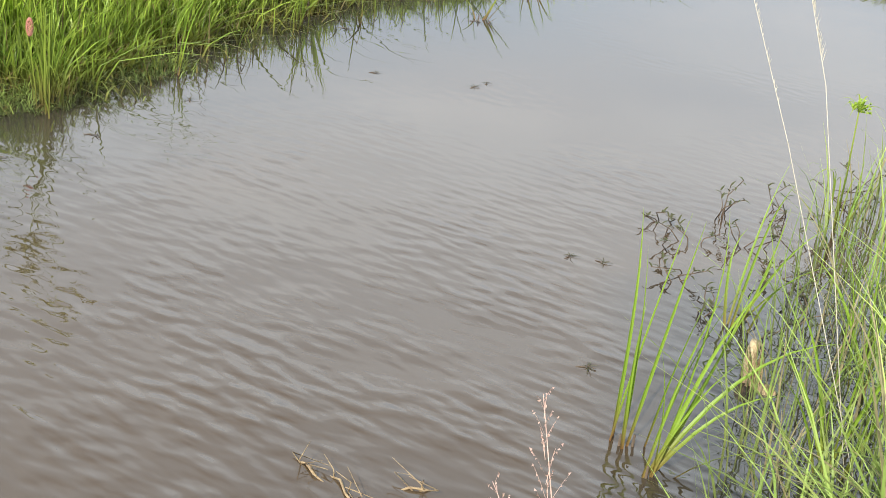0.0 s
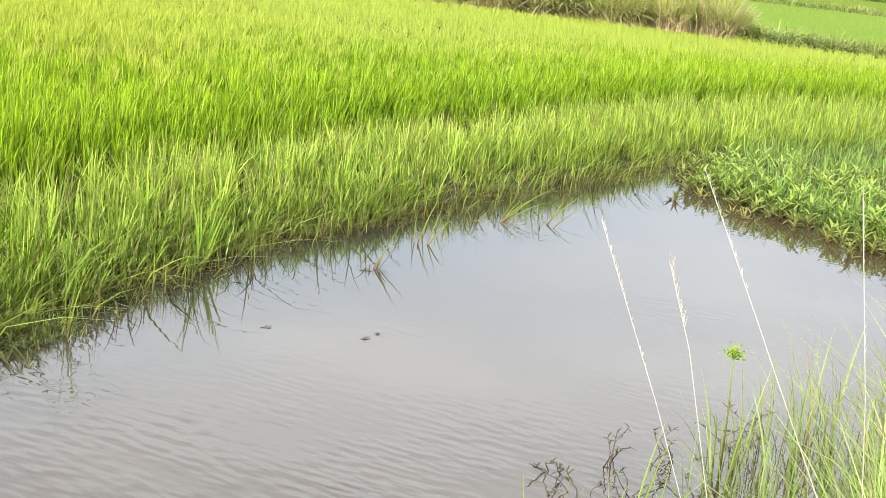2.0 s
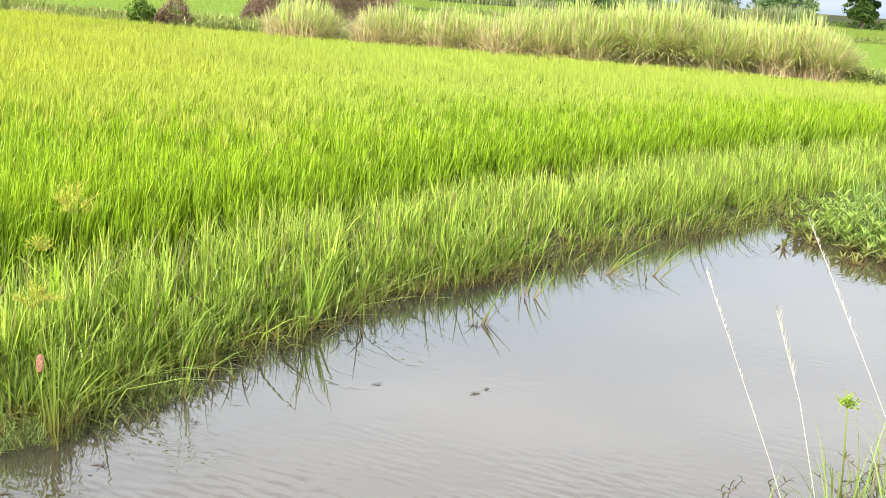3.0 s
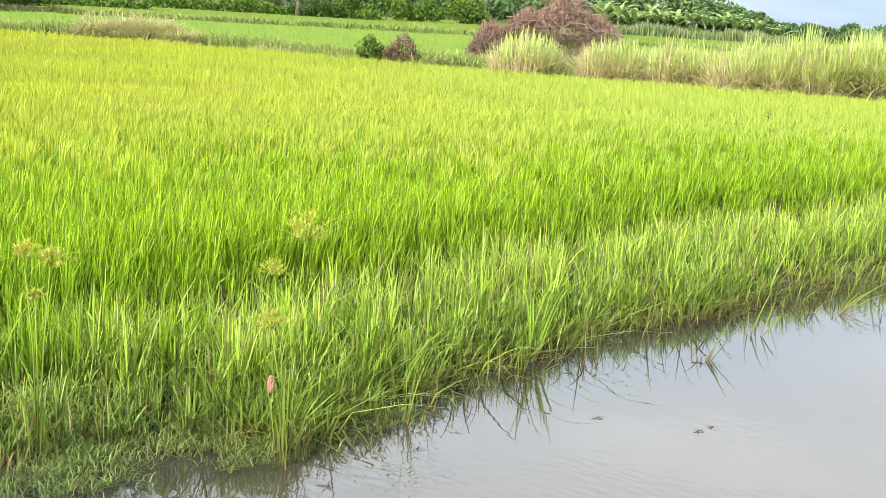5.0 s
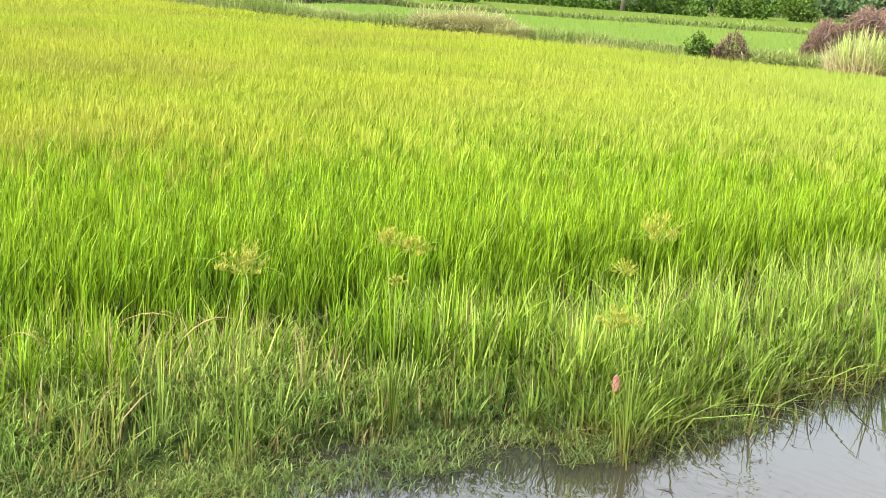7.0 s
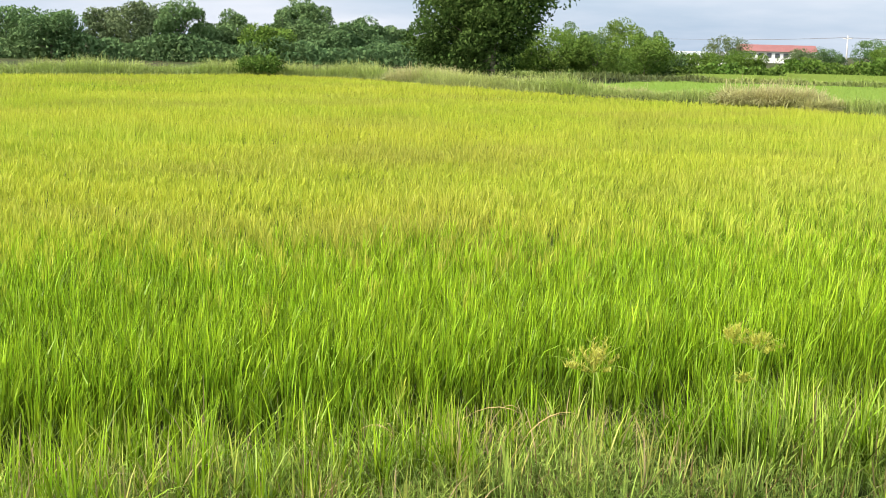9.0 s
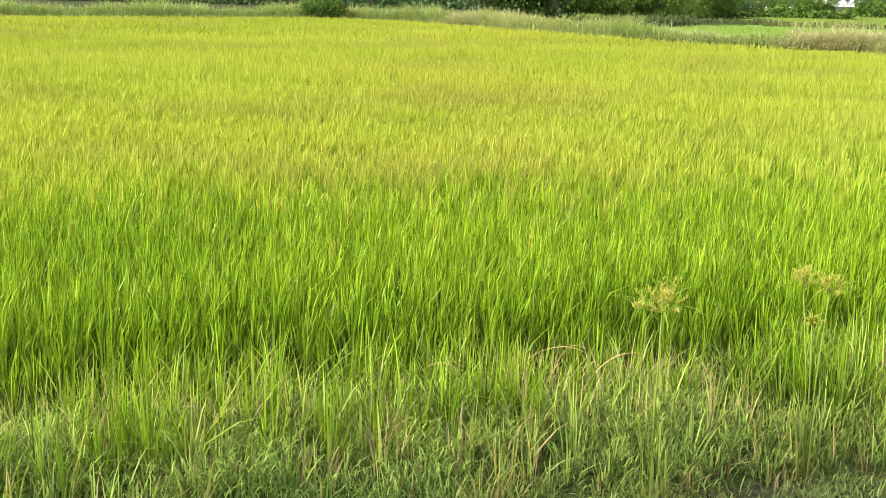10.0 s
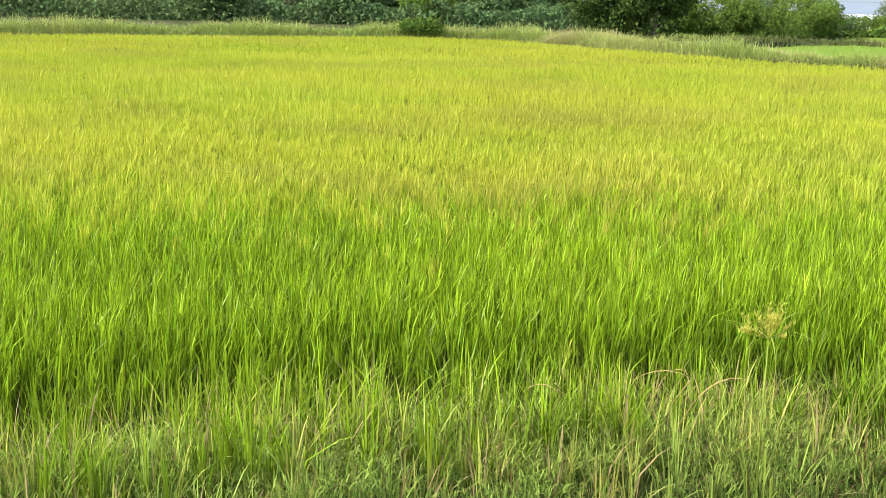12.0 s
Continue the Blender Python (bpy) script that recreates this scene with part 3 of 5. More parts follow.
def rice_hills(r0, r1, hills, per_hill, width, foot, margin, b0=-25.0, b1=86.0):
    """Rice between two distances, planted in hills whose blades fan out: those of the greener margin, or those of the yellower field."""
    s = 1 / math.sqrt(hills)
    x, y = (v.ravel() for v in np.meshgrid(np.arange(-r1, r1 * 0.4, s), np.arange(-6.0, min(r1, 34.0), s)))
    x, y = x + rng.uniform(-0.45, 0.45, len(x)) * s, y + rng.uniform(-0.45, 0.45, len(x)) * s
    r, a = np.hypot(x, y), np.degrees(np.arctan2(-x, y))
    k = (r > r0) & (r < r1) & (a > b0) & (a < b1)
    x, y = x[k], y[k]
    k = inside(RICE_FIELD, x, y)
    x, y = x[k], y[k]
    d = off_line(RICE_NEAR, x, y)
    k = (d + rng.normal(0, 1.0, len(d)) < 3.1 + 0.6 * wobble(x, y, 0.6) + np.clip(-(x + 3.5) * 0.3, 0, 0.9)) == margin
    x, y, d = x[k], y[k], d[k]
    k = rng.uniform(0, 1, len(d)) < 0.30 + 1.2 * d     # thinner towards the bank
    x, y, d = x[k], y[k], d[k]
    top = (0.52 + 0.03 * wobble(x, y, 1.6) + 0.045 * wobble(x, y, 0.33, 2.0)) * np.clip(0.60 + d * 0.55, 0.60, 1) * rng.uniform(0.88, 1.05, len(x))
    x, y, top = (np.repeat(v, per_hill) for v in (x, y, top))
    n = len(x)
    az = np.where(rng.uniform(0, 1, n) < 0.4, rng.normal(0.5, 0.8, n), rng.uniform(0, 6.28, n))
    out = np.abs(rng.normal(0, 0.028, n))
    top = np.maximum(top * (1.0 - np.abs(rng.normal(0, 0.13 if margin else 0.10, n))), foot + 0.08)
    lean = np.abs(rng.normal(0.10, 0.18, n)) + out * 2.0
    root = foot + (top - foot) * 0.55 * rng.uniform(0, 1, n) ** 0.8 if r0 < 9 else np.full(n, foot)
    base = np.stack([x + np.cos(az) * out, y + np.sin(az) * out, root], 1)
    w = width * rng.uniform(0.6, 1.35, n)
    if 9.5 < r0 < 17:
        return kites(base, top - foot, w, az, lean)
    if r0 > 9.5:
        return blades(base, top - foot, w, az, lean, ts=(0.0, 1.0), taper=(1.0,), droop=0.3)
    return blades(base, top - root, w, az, lean, ts=(0.0, 0.55, 1.0), taper=(0.6, 1.0), droop=0.35)


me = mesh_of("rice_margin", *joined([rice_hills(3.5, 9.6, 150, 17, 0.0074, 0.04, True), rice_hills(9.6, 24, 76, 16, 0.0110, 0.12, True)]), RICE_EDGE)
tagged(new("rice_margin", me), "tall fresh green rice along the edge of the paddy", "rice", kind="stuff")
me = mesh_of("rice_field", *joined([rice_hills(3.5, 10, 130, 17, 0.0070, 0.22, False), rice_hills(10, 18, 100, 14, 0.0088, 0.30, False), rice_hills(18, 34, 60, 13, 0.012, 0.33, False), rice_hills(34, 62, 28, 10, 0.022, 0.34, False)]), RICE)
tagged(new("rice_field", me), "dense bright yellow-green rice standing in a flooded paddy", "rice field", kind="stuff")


def strip(line_a, line_b):
    return line_a + line_b[::-1]


def grass_stuff(name, label, category, sets, material):
    ob = new(name, mesh_of(name, *joined(sets), material))
    return tagged(ob, label, category, kind="stuff")


def on_ground(p):
    return np.stack([p[:, 0], p[:, 1], ground_height(p[:, 0], p[:, 1]) - 0.01], 1)


# bank between the rice and the water
BANK = strip([(-2.74, 4.0), (-2.40, 4.18), (-2.42, 4.75), (-2.25, 5.2), (-2.17, 5.65), (-1.95, 6.8), (-1.65, 7.3), (-1.3, 8.3), (-0.74, 9.55), (-0.32, 10.35), (0.1, 11.5), (0.4, 11.85), (2.6, 15.0), (6.0, 18.5)],
             [(-3.8, 4.05), (-3.55, 4.65), (-3.3, 5.5), (-3.17, 6.1), (-2.82, 7.4), (-2.5, 8.3), (-2.2, 9.2), (-1.8, 10.2), (-1.45, 11.1), (-1.0, 12.3), (-0.5, 13.7), (0.5, 15.3), (1.4, 16.8), (5.0, 20.5)])


def bank_set(poly, tufts, per, hmin, hmax, wmin=0.004, wmax=0.010, lean=0.15, spread=0.035, over_water=0.45):
    """Grass in tufts that fan out, and hang towards the pool at its edge."""
    p = scatter(poly, tufts)
    d = off_line(FAR_SHORE + INLET_SHORE, p[:, 0], p[:, 1])
    size = rng.uniform(hmin, hmax, tufts) * np.minimum(np.interp(p[:, 1], (4.7, 5.4), (0.55, 0.40)) + 1.3 * d, 1.05) * (1 + 0.25 * wobble(p[:, 0], p[:, 1], 3.1))
    side = rng.normal(0.1, 0.8, tufts)
    p, d, size, side = (np.repeat(v, per, axis=0) for v in (p, d, size, side))
    n = len(p)
    az = rng.uniform(0, 6.28, n)
    over = np.clip(1 - d / 0.28, 0, 1) * over_water * rng.uniform(0, 1, n)
    near = rng.uniform(0, 1, n) < 0.12 + over
    az = np.where(near, side + rng.normal(0, 0.5, n), az)
    out = np.abs(rng.normal(0, spread, n))
    q = p + np.stack([np.cos(az), np.sin(az)], 1) * out[:, None]
    h = size * rng.uniform(0.55, 1.1, n)
    return blades(on_ground(q), h, rng.uniform(wmin, wmax, n), az, np.abs(rng.normal(lean * 0.7, 0.34, n)) + over, ts=(0, 0.4, 0.75, 1.0), taper=(0.8, 1.0, 0.6), droop=0.4)


bank_sets = [bank_set(BANK, 3600, 13, 0.22, 0.38, 0.0045, 0.0105, 0.30)]
bank_sets.append(bank_set([(-2.36, 4.1), (-2.36, 4.8), (-2.1, 5.6), (-1.88, 6.8), (-1.58, 7.3), (-1.25, 8.25), (-1.5, 8.35), (-1.9, 7.4), (-2.2, 6.8), (-2.45, 5.7), (-2.7, 4.9), (-2.9, 4.2)], 330, 18, 0.26, 0.42, 0.0045, 0.0105, 0.34))
# cut and floating blades along the waterline, and single blades that reach out over the pool
for k in range(7, len(FAR_SHORE) - 1):
    (x0, y0), (x1, y1) = FAR_SHORE[k], FAR_SHORE[k + 1]
    run = math.hypot(x1 - x0, y1 - y0)
    nx, ny = (y1 - y0) / run, -(x1 - x0) / run
    m = int(run * (80 if 7 < k < 14 else 60))
    t = rng.uniform(0, 1, m)
    o = rng.normal(0.08, 0.09, m)
    q = np.stack([x0 + (x1 - x0) * t + nx * o, y0 + (y1 - y0) * t + ny * o, rng.uniform(0.001, 0.015, m)], 1)
    bank_sets.append(blades(q, rng.uniform(0.04, 0.14, m), rng.uniform(0.003, 0.008, m), rng.uniform(0, 6.28, m), rng.uniform(1.2, 2.6, m), ts=(0, 0.4, 0.75, 1.0), taper=(0.8, 1.0, 0.6), droop=0.5))
    m = int(run * 62)                     # thin upright stalks that stand in the water
    t, o = rng.uniform(0, 1, m), np.abs(rng.normal(0.02, 0.16, m))
    q = np.stack([x0 + (x1 - x0) * t + nx * o, y0 + (y1 - y0) * t + ny * o, np.full(m, -0.03)], 1)
    bank_sets.append(blades(q, rng.uniform(0.10, 0.26, m) * np.clip(1.1 - o * 1.5, 0.4, 1), rng.uniform(0.004, 0.008, m), rng.uniform(0, 6.28, m), np.abs(rng.normal(0.25, 0.3, m)), ts=(0, 0.4, 0.75, 1.0), taper=(0.8, 1.0, 0.6), droop=0.35))
    m = int(run * 20)
    t = rng.uniform(0, 1, m)
    o = rng.uniform(-0.10, 0.16, m)
    q = np.stack([x0 + (x1 - x0) * t + nx * o, y0 + (y1 - y0) * t + ny * o, np.full(m, -0.03)], 1)
    bank_sets.append(blades(q, rng.uniform(0.22, 0.46, m), rng.uniform(0.006, 0.011, m), math.atan2(ny, nx) + rng.normal(0, 0.8, m), rng.uniform(0.3, 1.4, m), ts=(0, 0.4, 0.75, 1.0), taper=(0.8, 1.0, 0.6), droop=0.35))
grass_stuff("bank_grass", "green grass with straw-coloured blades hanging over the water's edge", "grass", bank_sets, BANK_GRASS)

# low creeping grass on the wide part of the bank
MATTED = [(-4.05, 0.0), (-3.7, 1.55), (-3.42, 2.45), (-3.22, 2.85), (-3.14, 3.18), (-3.04, 3.7), (-2.74, 4.0), (-2.6, 4.3), (-3.4, 4.55), (-4.0, 3.4), (-4.45, 2.17), (-4.8, 0.6), (-5.0, -1.0), (-4.3, -1.0)]


def shoots(poly, count, hmin, hmax, leaves=7, slant=0.45):
    """Thin leaning stems, each with short leaves set alternately."""
    p = scatter(poly, int(count * 1.7))
    p = p[rng.uniform(0, 1, len(p)) < np.clip(0.55 + 0.9 * wobble(p[:, 0], p[:, 1], 5.5), 0.06, 1.0)][:count]
    n = len(p)
    g = on_ground(p)
    g[:, 2] = np.maximum(g[:, 2], -0.03)
    h = rng.uniform(hmin, hmax, n) * (1 + 0.45 * wobble(p[:, 0], p[:, 1], 5.5)) * np.clip(0.5 + off_line(FAR_SHORE, p[:, 0], p[:, 1]) * 0.9, 0.5, 1.1)
    az = rng.uniform(0, 6.28, n)
    lean = np.abs(rng.normal(slant, 0.35, n))
    sets = [blades(g, h, 0.0030, az, lean, ts=(0, 0.4, 0.75, 1.0), taper=(1.0, 0.9, 0.7), droop=0.25)]
    for k in range(leaves):
        t = (k + 0.8) / leaves * rng.uniform(0.85, 1.0, n)
        q = g + np.stack([np.cos(az) * h * lean * t * t, np.sin(az) * h * lean * t * t, h * (t - 0.25 * np.minimum(lean, 1.6) * t * t)], 1)
        sets.append(blades(q, rng.uniform(0.022, 0.055, n), rng.uniform(0.003, 0.005, n), az + (1.4 if k % 2 else -1.4) + rng.normal(0, 0.6, n), rng.uniform(0.4, 1.6, n), droop=0.3))
    return sets


mat_sets = shoots(MATTED, 8200, 0.07, 0.18, 9)
FRINGE = [(-4.05, 0.0), (-3.7, 1.55), (-3.42, 2.45), (-3.22, 2.85), (-3.14, 3.18), (-3.04, 3.7), (-2.74, 4.0), (-2.45, 4.12), (-2.5, 3.95), (-2.78, 3.78), (-2.86, 3.3), (-3.0, 2.85), (-3.2, 2.4), (-3.45, 1.5), (-3.8, 0.0)]
mat_sets += shoots(FRINGE, 1300, 0.07, 0.18, 8, 0.9)
FLOATING = [(-3.42, 2.45), (-3.22, 2.85), (-3.14, 3.18), (-3.04, 3.7), (-2.74, 4.0), (-2.40, 4.18), (-2.42, 4.75), (-2.20, 4.75), (-2.16, 4.2), (-2.42, 3.86), (-2.68, 3.62), (-2.76, 3.2), (-2.86, 2.75), (-3.1, 2.3)]
mat_sets += shoots(FLOATING, 900, 0.06, 0.15, 8, 1.3)
mat_sets.append(bank_set(MATTED, 420, 10, 0.10, 0.22, 0.004, 0.008, 0.35, 0.05, 0.2))
mat_sets.append(bank_set(MATTED, 260, 12, 0.16, 0.32, 0.004, 0.008, 0.25, 0.03, 0.2))
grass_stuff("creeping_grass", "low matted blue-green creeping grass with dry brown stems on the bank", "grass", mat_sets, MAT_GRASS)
EDGE_GRASS = [(-3.3, 4.5), (-3.75, 3.35), (-4.1, 2.2), (-4.45, 0.7), (-4.7, -1.0), (-5.35, -1.0), (-5.1, 0.7), (-4.75, 2.3), (-4.35, 3.45), (-3.65, 4.75)]
edge_sets = [bank_set(EDGE_GRASS, 220, 10, 0.16, 0.36, 0.004, 0.008, 0.3, 0.05, 0.0)]
edge_sets += [bank_set(MATTED, 260, 9, 0.16, 0.34, 0.004, 0.008, 0.40, 0.04, 0.2)]
for k in range(7, len(FAR_SHORE) - 1):      # dry stems that lean out at the waterline
    (x0, y0), (x1, y1) = FAR_SHORE[k], FAR_SHORE[k + 1]
    run = math.hypot(x1 - x0, y1 - y0)
    nx, ny = (y1 - y0) / run, -(x1 - x0) / run
    m = int(run * 9)
    t, o = rng.uniform(0, 1, m), rng.normal(-0.04, 0.07, m)
    q = np.stack([x0 + (x1 - x0) * t + nx * o, y0 + (y1 - y0) * t + ny * o, np.full(m, -0.02)], 1)
    edge_sets.append(blades(q, rng.uniform(0.12, 0.30, m), rng.uniform(0.003, 0.007, m), math.atan2(ny, nx) + rng.normal(0, 1.0, m), rng.uniform(0.3, 1.4, m), ts=(0, 0.4, 0.75, 1.0), taper=(0.9, 1.0, 0.7), droop=0.35))
grass_stuff("yellow_bank_grass", "yellowing grass blades and straw among the bank grass", "grass", edge_sets, DRY_GRASS)

# stray rice that grows out of the paddy into the bank grass
STRAY = strip([(-4.3, -1.0), (-4.2, 0.6), (-3.95, 2.0), (-3.75, 3.1), (-3.2, 4.3)], [(-5.3, -1.0), (-5.05, 0.7), (-4.7, 2.27), (-4.3, 3.4), (-3.6, 4.65)])
SHORE_TUFTS = [(-3.5, 3.6), (-3.3, 3.85), (-3.0, 4.15), (-2.65, 4.35), (-2.62, 4.8), (-2.45, 5.2), (-2.7, 5.2), (-3.1, 4.7), (-3.6, 4.3), (-3.8, 3.8)]
grass_stuff("stray_rice", "loose tufts of green rice growing out into the bank grass", "rice", [bank_set(STRAY, 430, 11, 0.20, 0.40, 0.005, 0.009, 0.22, 0.03, 0.0), bank_set(SHORE_TUFTS, 70, 12, 0.26, 0.44, 0.005, 0.010, 0.22, 0.035, 0.1)], RICE_EDGE)

# rough wet meadow beyond the end of the pool
MEADOW = [(0.4, 11.85), (0.42, 10.9), (0.42, 10.25), (0.79, 9.8), (1.16, 9.42), (1.64, 8.85), (2.3, 8.35), (3.4, 7.9), (6.0, 8.0), (9.0, 14.0), (10.0, 25.0), (6.0, 21.0), (2.6, 15.0)]
meadow_sets = [bank_set(MEADOW, 2700, 13, 0.10, 0.27, 0.006, 0.013, 0.6, 0.09, 0.1)]
MARGIN = [(0.36, 11.6), (0.36, 10.2), (0.72, 9.72), (1.08, 9.34), (1.56, 8.77), (2.24, 8.27), (3.4, 7.8), (3.4, 8.2), (2.4, 8.75), (1.8, 9.2), (1.3, 9.8), (0.9, 10.2), (0.7, 10.6), (0.7, 11.6)]
meadow_sets.append(bank_set(MARGIN, 420, 14, 0.10, 0.26, 0.006, 0.012, 0.4, 0.06, 0.7))
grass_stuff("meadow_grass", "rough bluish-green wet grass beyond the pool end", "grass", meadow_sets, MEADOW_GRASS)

# grass on the bank where the camera stands
NEAR_BANK = [(0.28, 1.75), (0.50, 2.5), (0.68, 3.4), (0.97, 4.3), (1.4, 5.3), (1.95, 6.1), (2.7, 6.8), (3.6, 7.2), (4.4, 6.0), (3.0, 3.5), (2.2, 1.2), (0.9, 1.0)]
p = scatter(NEAR_BANK, 21000)
n = len(p)
near_sets = [blades(on_ground(p), rng.uniform(0.30, 1.0, n) * np.clip(0.62 + off_line(NEAR_SHORE, p[:, 0], p[:, 1]) * 0.8, 0.6, 1.0), rng.uniform(0.004, 0.010, n), rng.normal(2.2, 1.2, n), np.abs(rng.normal(0.28, 0.22, n)), ts=(0, 0.3, 0.55, 0.8, 1.0), taper=(0.8, 1.0, 0.9, 0.55))]
NEAR_WATER = [(0.05, 1.85), (0.50, 2.5), (0.68, 3.4), (0.97, 4.3), (1.4, 5.3), (0.95, 5.4), (0.45, 4.7), (0.18, 3.6), (0.08, 2.7)]
p = scatter(NEAR_WATER, 620)
n = len(p)
near_sets.append(blades(np.column_stack([p, np.full(n, -0.02)]), rng.uniform(0.18, 0.5, n), rng.uniform(0.003, 0.007, n), rng.normal(2.4, 1.3, n), np.abs(rng.normal(0.4, 0.35, n)), ts=(0, 0.3, 0.55, 0.8, 1.0), taper=(0.8, 1.0, 0.9, 0.55)))
p = scatter([(0.02, 1.9), (0.22, 2.2), (0.42, 2.5), (0.62, 3.2), (0.85, 4.2), (1.1, 4.2), (1.2, 3.0), (0.9, 2.0), (0.3, 1.7)], 190)
az = rng.uniform(0, 6.28, len(p))
p, az = np.repeat(p, 9, axis=0), np.repeat(az, 9) + rng.normal(0, 1.1, len(p) * 9)
n = len(p)
near_sets.append(blades(on_ground(p + rng.normal(0, 0.018, (n, 2))), rng.uniform(0.16, 0.42, n), rng.uniform(0.005, 0.012, n), az, np.abs(rng.normal(0.7, 0.4, n)), ts=(0, 0.25, 0.5, 0.75, 1.0), taper=(0.7, 1.0, 0.95, 0.6), droop=0.45))
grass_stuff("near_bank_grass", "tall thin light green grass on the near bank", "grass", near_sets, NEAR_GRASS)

STAND = [(-1.2, 1.05), (-0.05, 1.55), (0.25, 1.6), (0.9, 0.95), (2.2, 1.1), (3.1, 3.4), (4.5, 6.0), (7.0, 7.6), (9.0, 3.0), (7.0, -5.0), (-2.6, -5.0), (-2.0, -0.2)]
p = scatter(STAND, 16000)
n = len(p)
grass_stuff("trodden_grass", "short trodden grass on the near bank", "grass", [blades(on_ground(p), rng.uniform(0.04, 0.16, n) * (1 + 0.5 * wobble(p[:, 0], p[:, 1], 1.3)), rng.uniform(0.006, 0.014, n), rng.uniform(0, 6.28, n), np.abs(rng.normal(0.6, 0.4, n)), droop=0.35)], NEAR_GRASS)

# far bunds
def bund_set(line, step, half, hmin, hmax, width, per):
    sets = []
    for (x0, y0), (x1, y1) in zip(line, line[1:]):
        m = int(math.hypot(x1 - x0, y1 - y0) / step * per)
        t = rng.uniform(0, 1, m)
        q = np.stack([x0 + (x1 - x0) * t + rng.normal(0, half, m), y0 + (y1 - y0) * t + rng.normal(0, half, m)], 1)
        g = on_ground(q)
        hh = rng.uniform(hmin, hmax, m) * (0.75 + 0.45 * wobble(q[:, 0], q[:, 1], 0.8))
        sets.append(blades(g, np.maximum(hh, 0.1), width * rng.uniform(0.6, 1.3, m), rng.uniform(0, 6.28, m), np.abs(rng.normal(0.7, 0.35, m)), droop=0.35))
    return sets


bund_line = bund_set([(-30.0, 30.0), (-38.0, 31.3), (-45.0, 33.0), (-48.8, 29.6), (-47.9, 21.4), (-47.0, 3.0)], 1.0, 0.8, 0.45, 0.9, 0.018, 800)
grass_stuff("bund_grass", "rough green and straw grass along the low field bund", "grass",
            bund_line + bund_set(FAR_BUND, 1.0, 0.45, 0.12, 0.42, 0.018, 800), BUND_GRASS)
grass_stuff("far_bund_grass", "rough grass along a farther field bund", "grass",
            bund_set(NEXT_BUND, 1.0, 0.6, 0.2, 0.55, 0.06, 160), BUND_GRASS)

# next paddies beyond the bund
def far_field(poly, count, width, height):
    q = scatter(poly, count)
    m = len(q)
    return blades(on_ground(q), height * rng.uniform(0.75, 1.15, m), width * rng.uniform(0.7, 1.4, m), rng.uniform(0, 6.28, m), np.abs(rng.normal(0.15, 0.1, m)), ts=(0.0, 1.0), taper=(1.0,))


NEXT_FIELD = [(14, 28.0), (3.8, 28.8), (-6.8, 29.2), (-26, 30.2), (-38, 36.5), (-44, 50), (-30, 64), (10, 74), (60, 68), (60, 28)]
BEYOND = [(60, 72), (10, 78), (-30, 68), (-46, 54), (-90, 110), (-60, 150), (20, 160), (90, 140)]
def canopy(poly, step, height):
    """The closed top of far rice, gently uneven."""
    xs, ys = [p[0] for p in poly], [p[1] for p in poly]
    cx, cy = np.meshgrid(np.arange(min(xs), max(xs) + step, step), np.arange(min(ys), max(ys) + step, step))
    x, y = cx.ravel(), cy.ravel()
    at = np.arange(x.size).reshape(cx.shape)
    q = np.stack([at[:-1, :-1], at[:-1, 1:], at[1:, 1:], at[1:, :-1]], -1).reshape(-1, 4)
    q = q[inside(poly, x[q].mean(1), y[q].mean(1))]
    return np.stack([x, y, height + 0.02 * wobble(x, y, 0.9) + rng.normal(0, 0.012, x.size)], 1), q, None


me = mesh_of("far_rice", *joined([canopy(NEXT_FIELD, 0.5, 0.33), canopy(BEYOND, 2.0, 0.36), far_field(NEXT_FIELD, 110000, 0.05, 0.42), far_field(BEYOND, 40000, 0.12, 0.45)]), FAR_RICE)
tagged(new("far_rice", me), "fresh light green rice in the paddies beyond the bund", "rice field", kind="stuff")

# ------------------------------------------------------------------ trees and far things


def leaves_at(c, size):
    """Small pointed leaves turned every way round the given centres."""
    m = len(c)
    u = rng.normal(0, 1, (m, 3))
    u /= np.linalg.norm(u, axis=1)[:, None]
    v = np.cross(u, rng.normal(0, 1, (m, 3)))
    v /= np.linalg.norm(v, axis=1)[:, None]
    s = (size * rng.uniform(0.6, 1.4, m))[:, None]
    verts = np.stack([c - u * s, c + v * s * 0.62 + u * s * 0.2, c + u * s * 0.75 - v * s * 0.45], 1).reshape(-1, 3)
    return verts, None, np.arange(m * 3).reshape(-1, 3)


def crown_points(height, half, low, clumps, count, flat=0.8):
    """Leaf centres in uneven clumps that fill a crown from low to height."""
    mid, rise = (height + low) / 2, (height - low) / 2
    cs = []
    while len(cs) < clumps:
        q = rng.uniform(-1, 1, 3)
        if 0.15 < np.linalg.norm(q) < 1:
            cs.append(q * (half * 0.92, half * 0.92, rise * 0.92) + (0, 0, mid))
    cs = np.array(cs)
    rad = rng.uniform(0.20, 0.46, clumps) * half
    pick = rng.integers(0, clumps, count)
    q = rng.normal(0, 1, (count, 3))
    q /= np.linalg.norm(q, axis=1)[:, None]
    q *= (rng.uniform(0.35, 1.0, count) ** 0.5)[:, None]
    return cs[pick] + q * rad[pick][:, None] * (1, 1, flat), cs


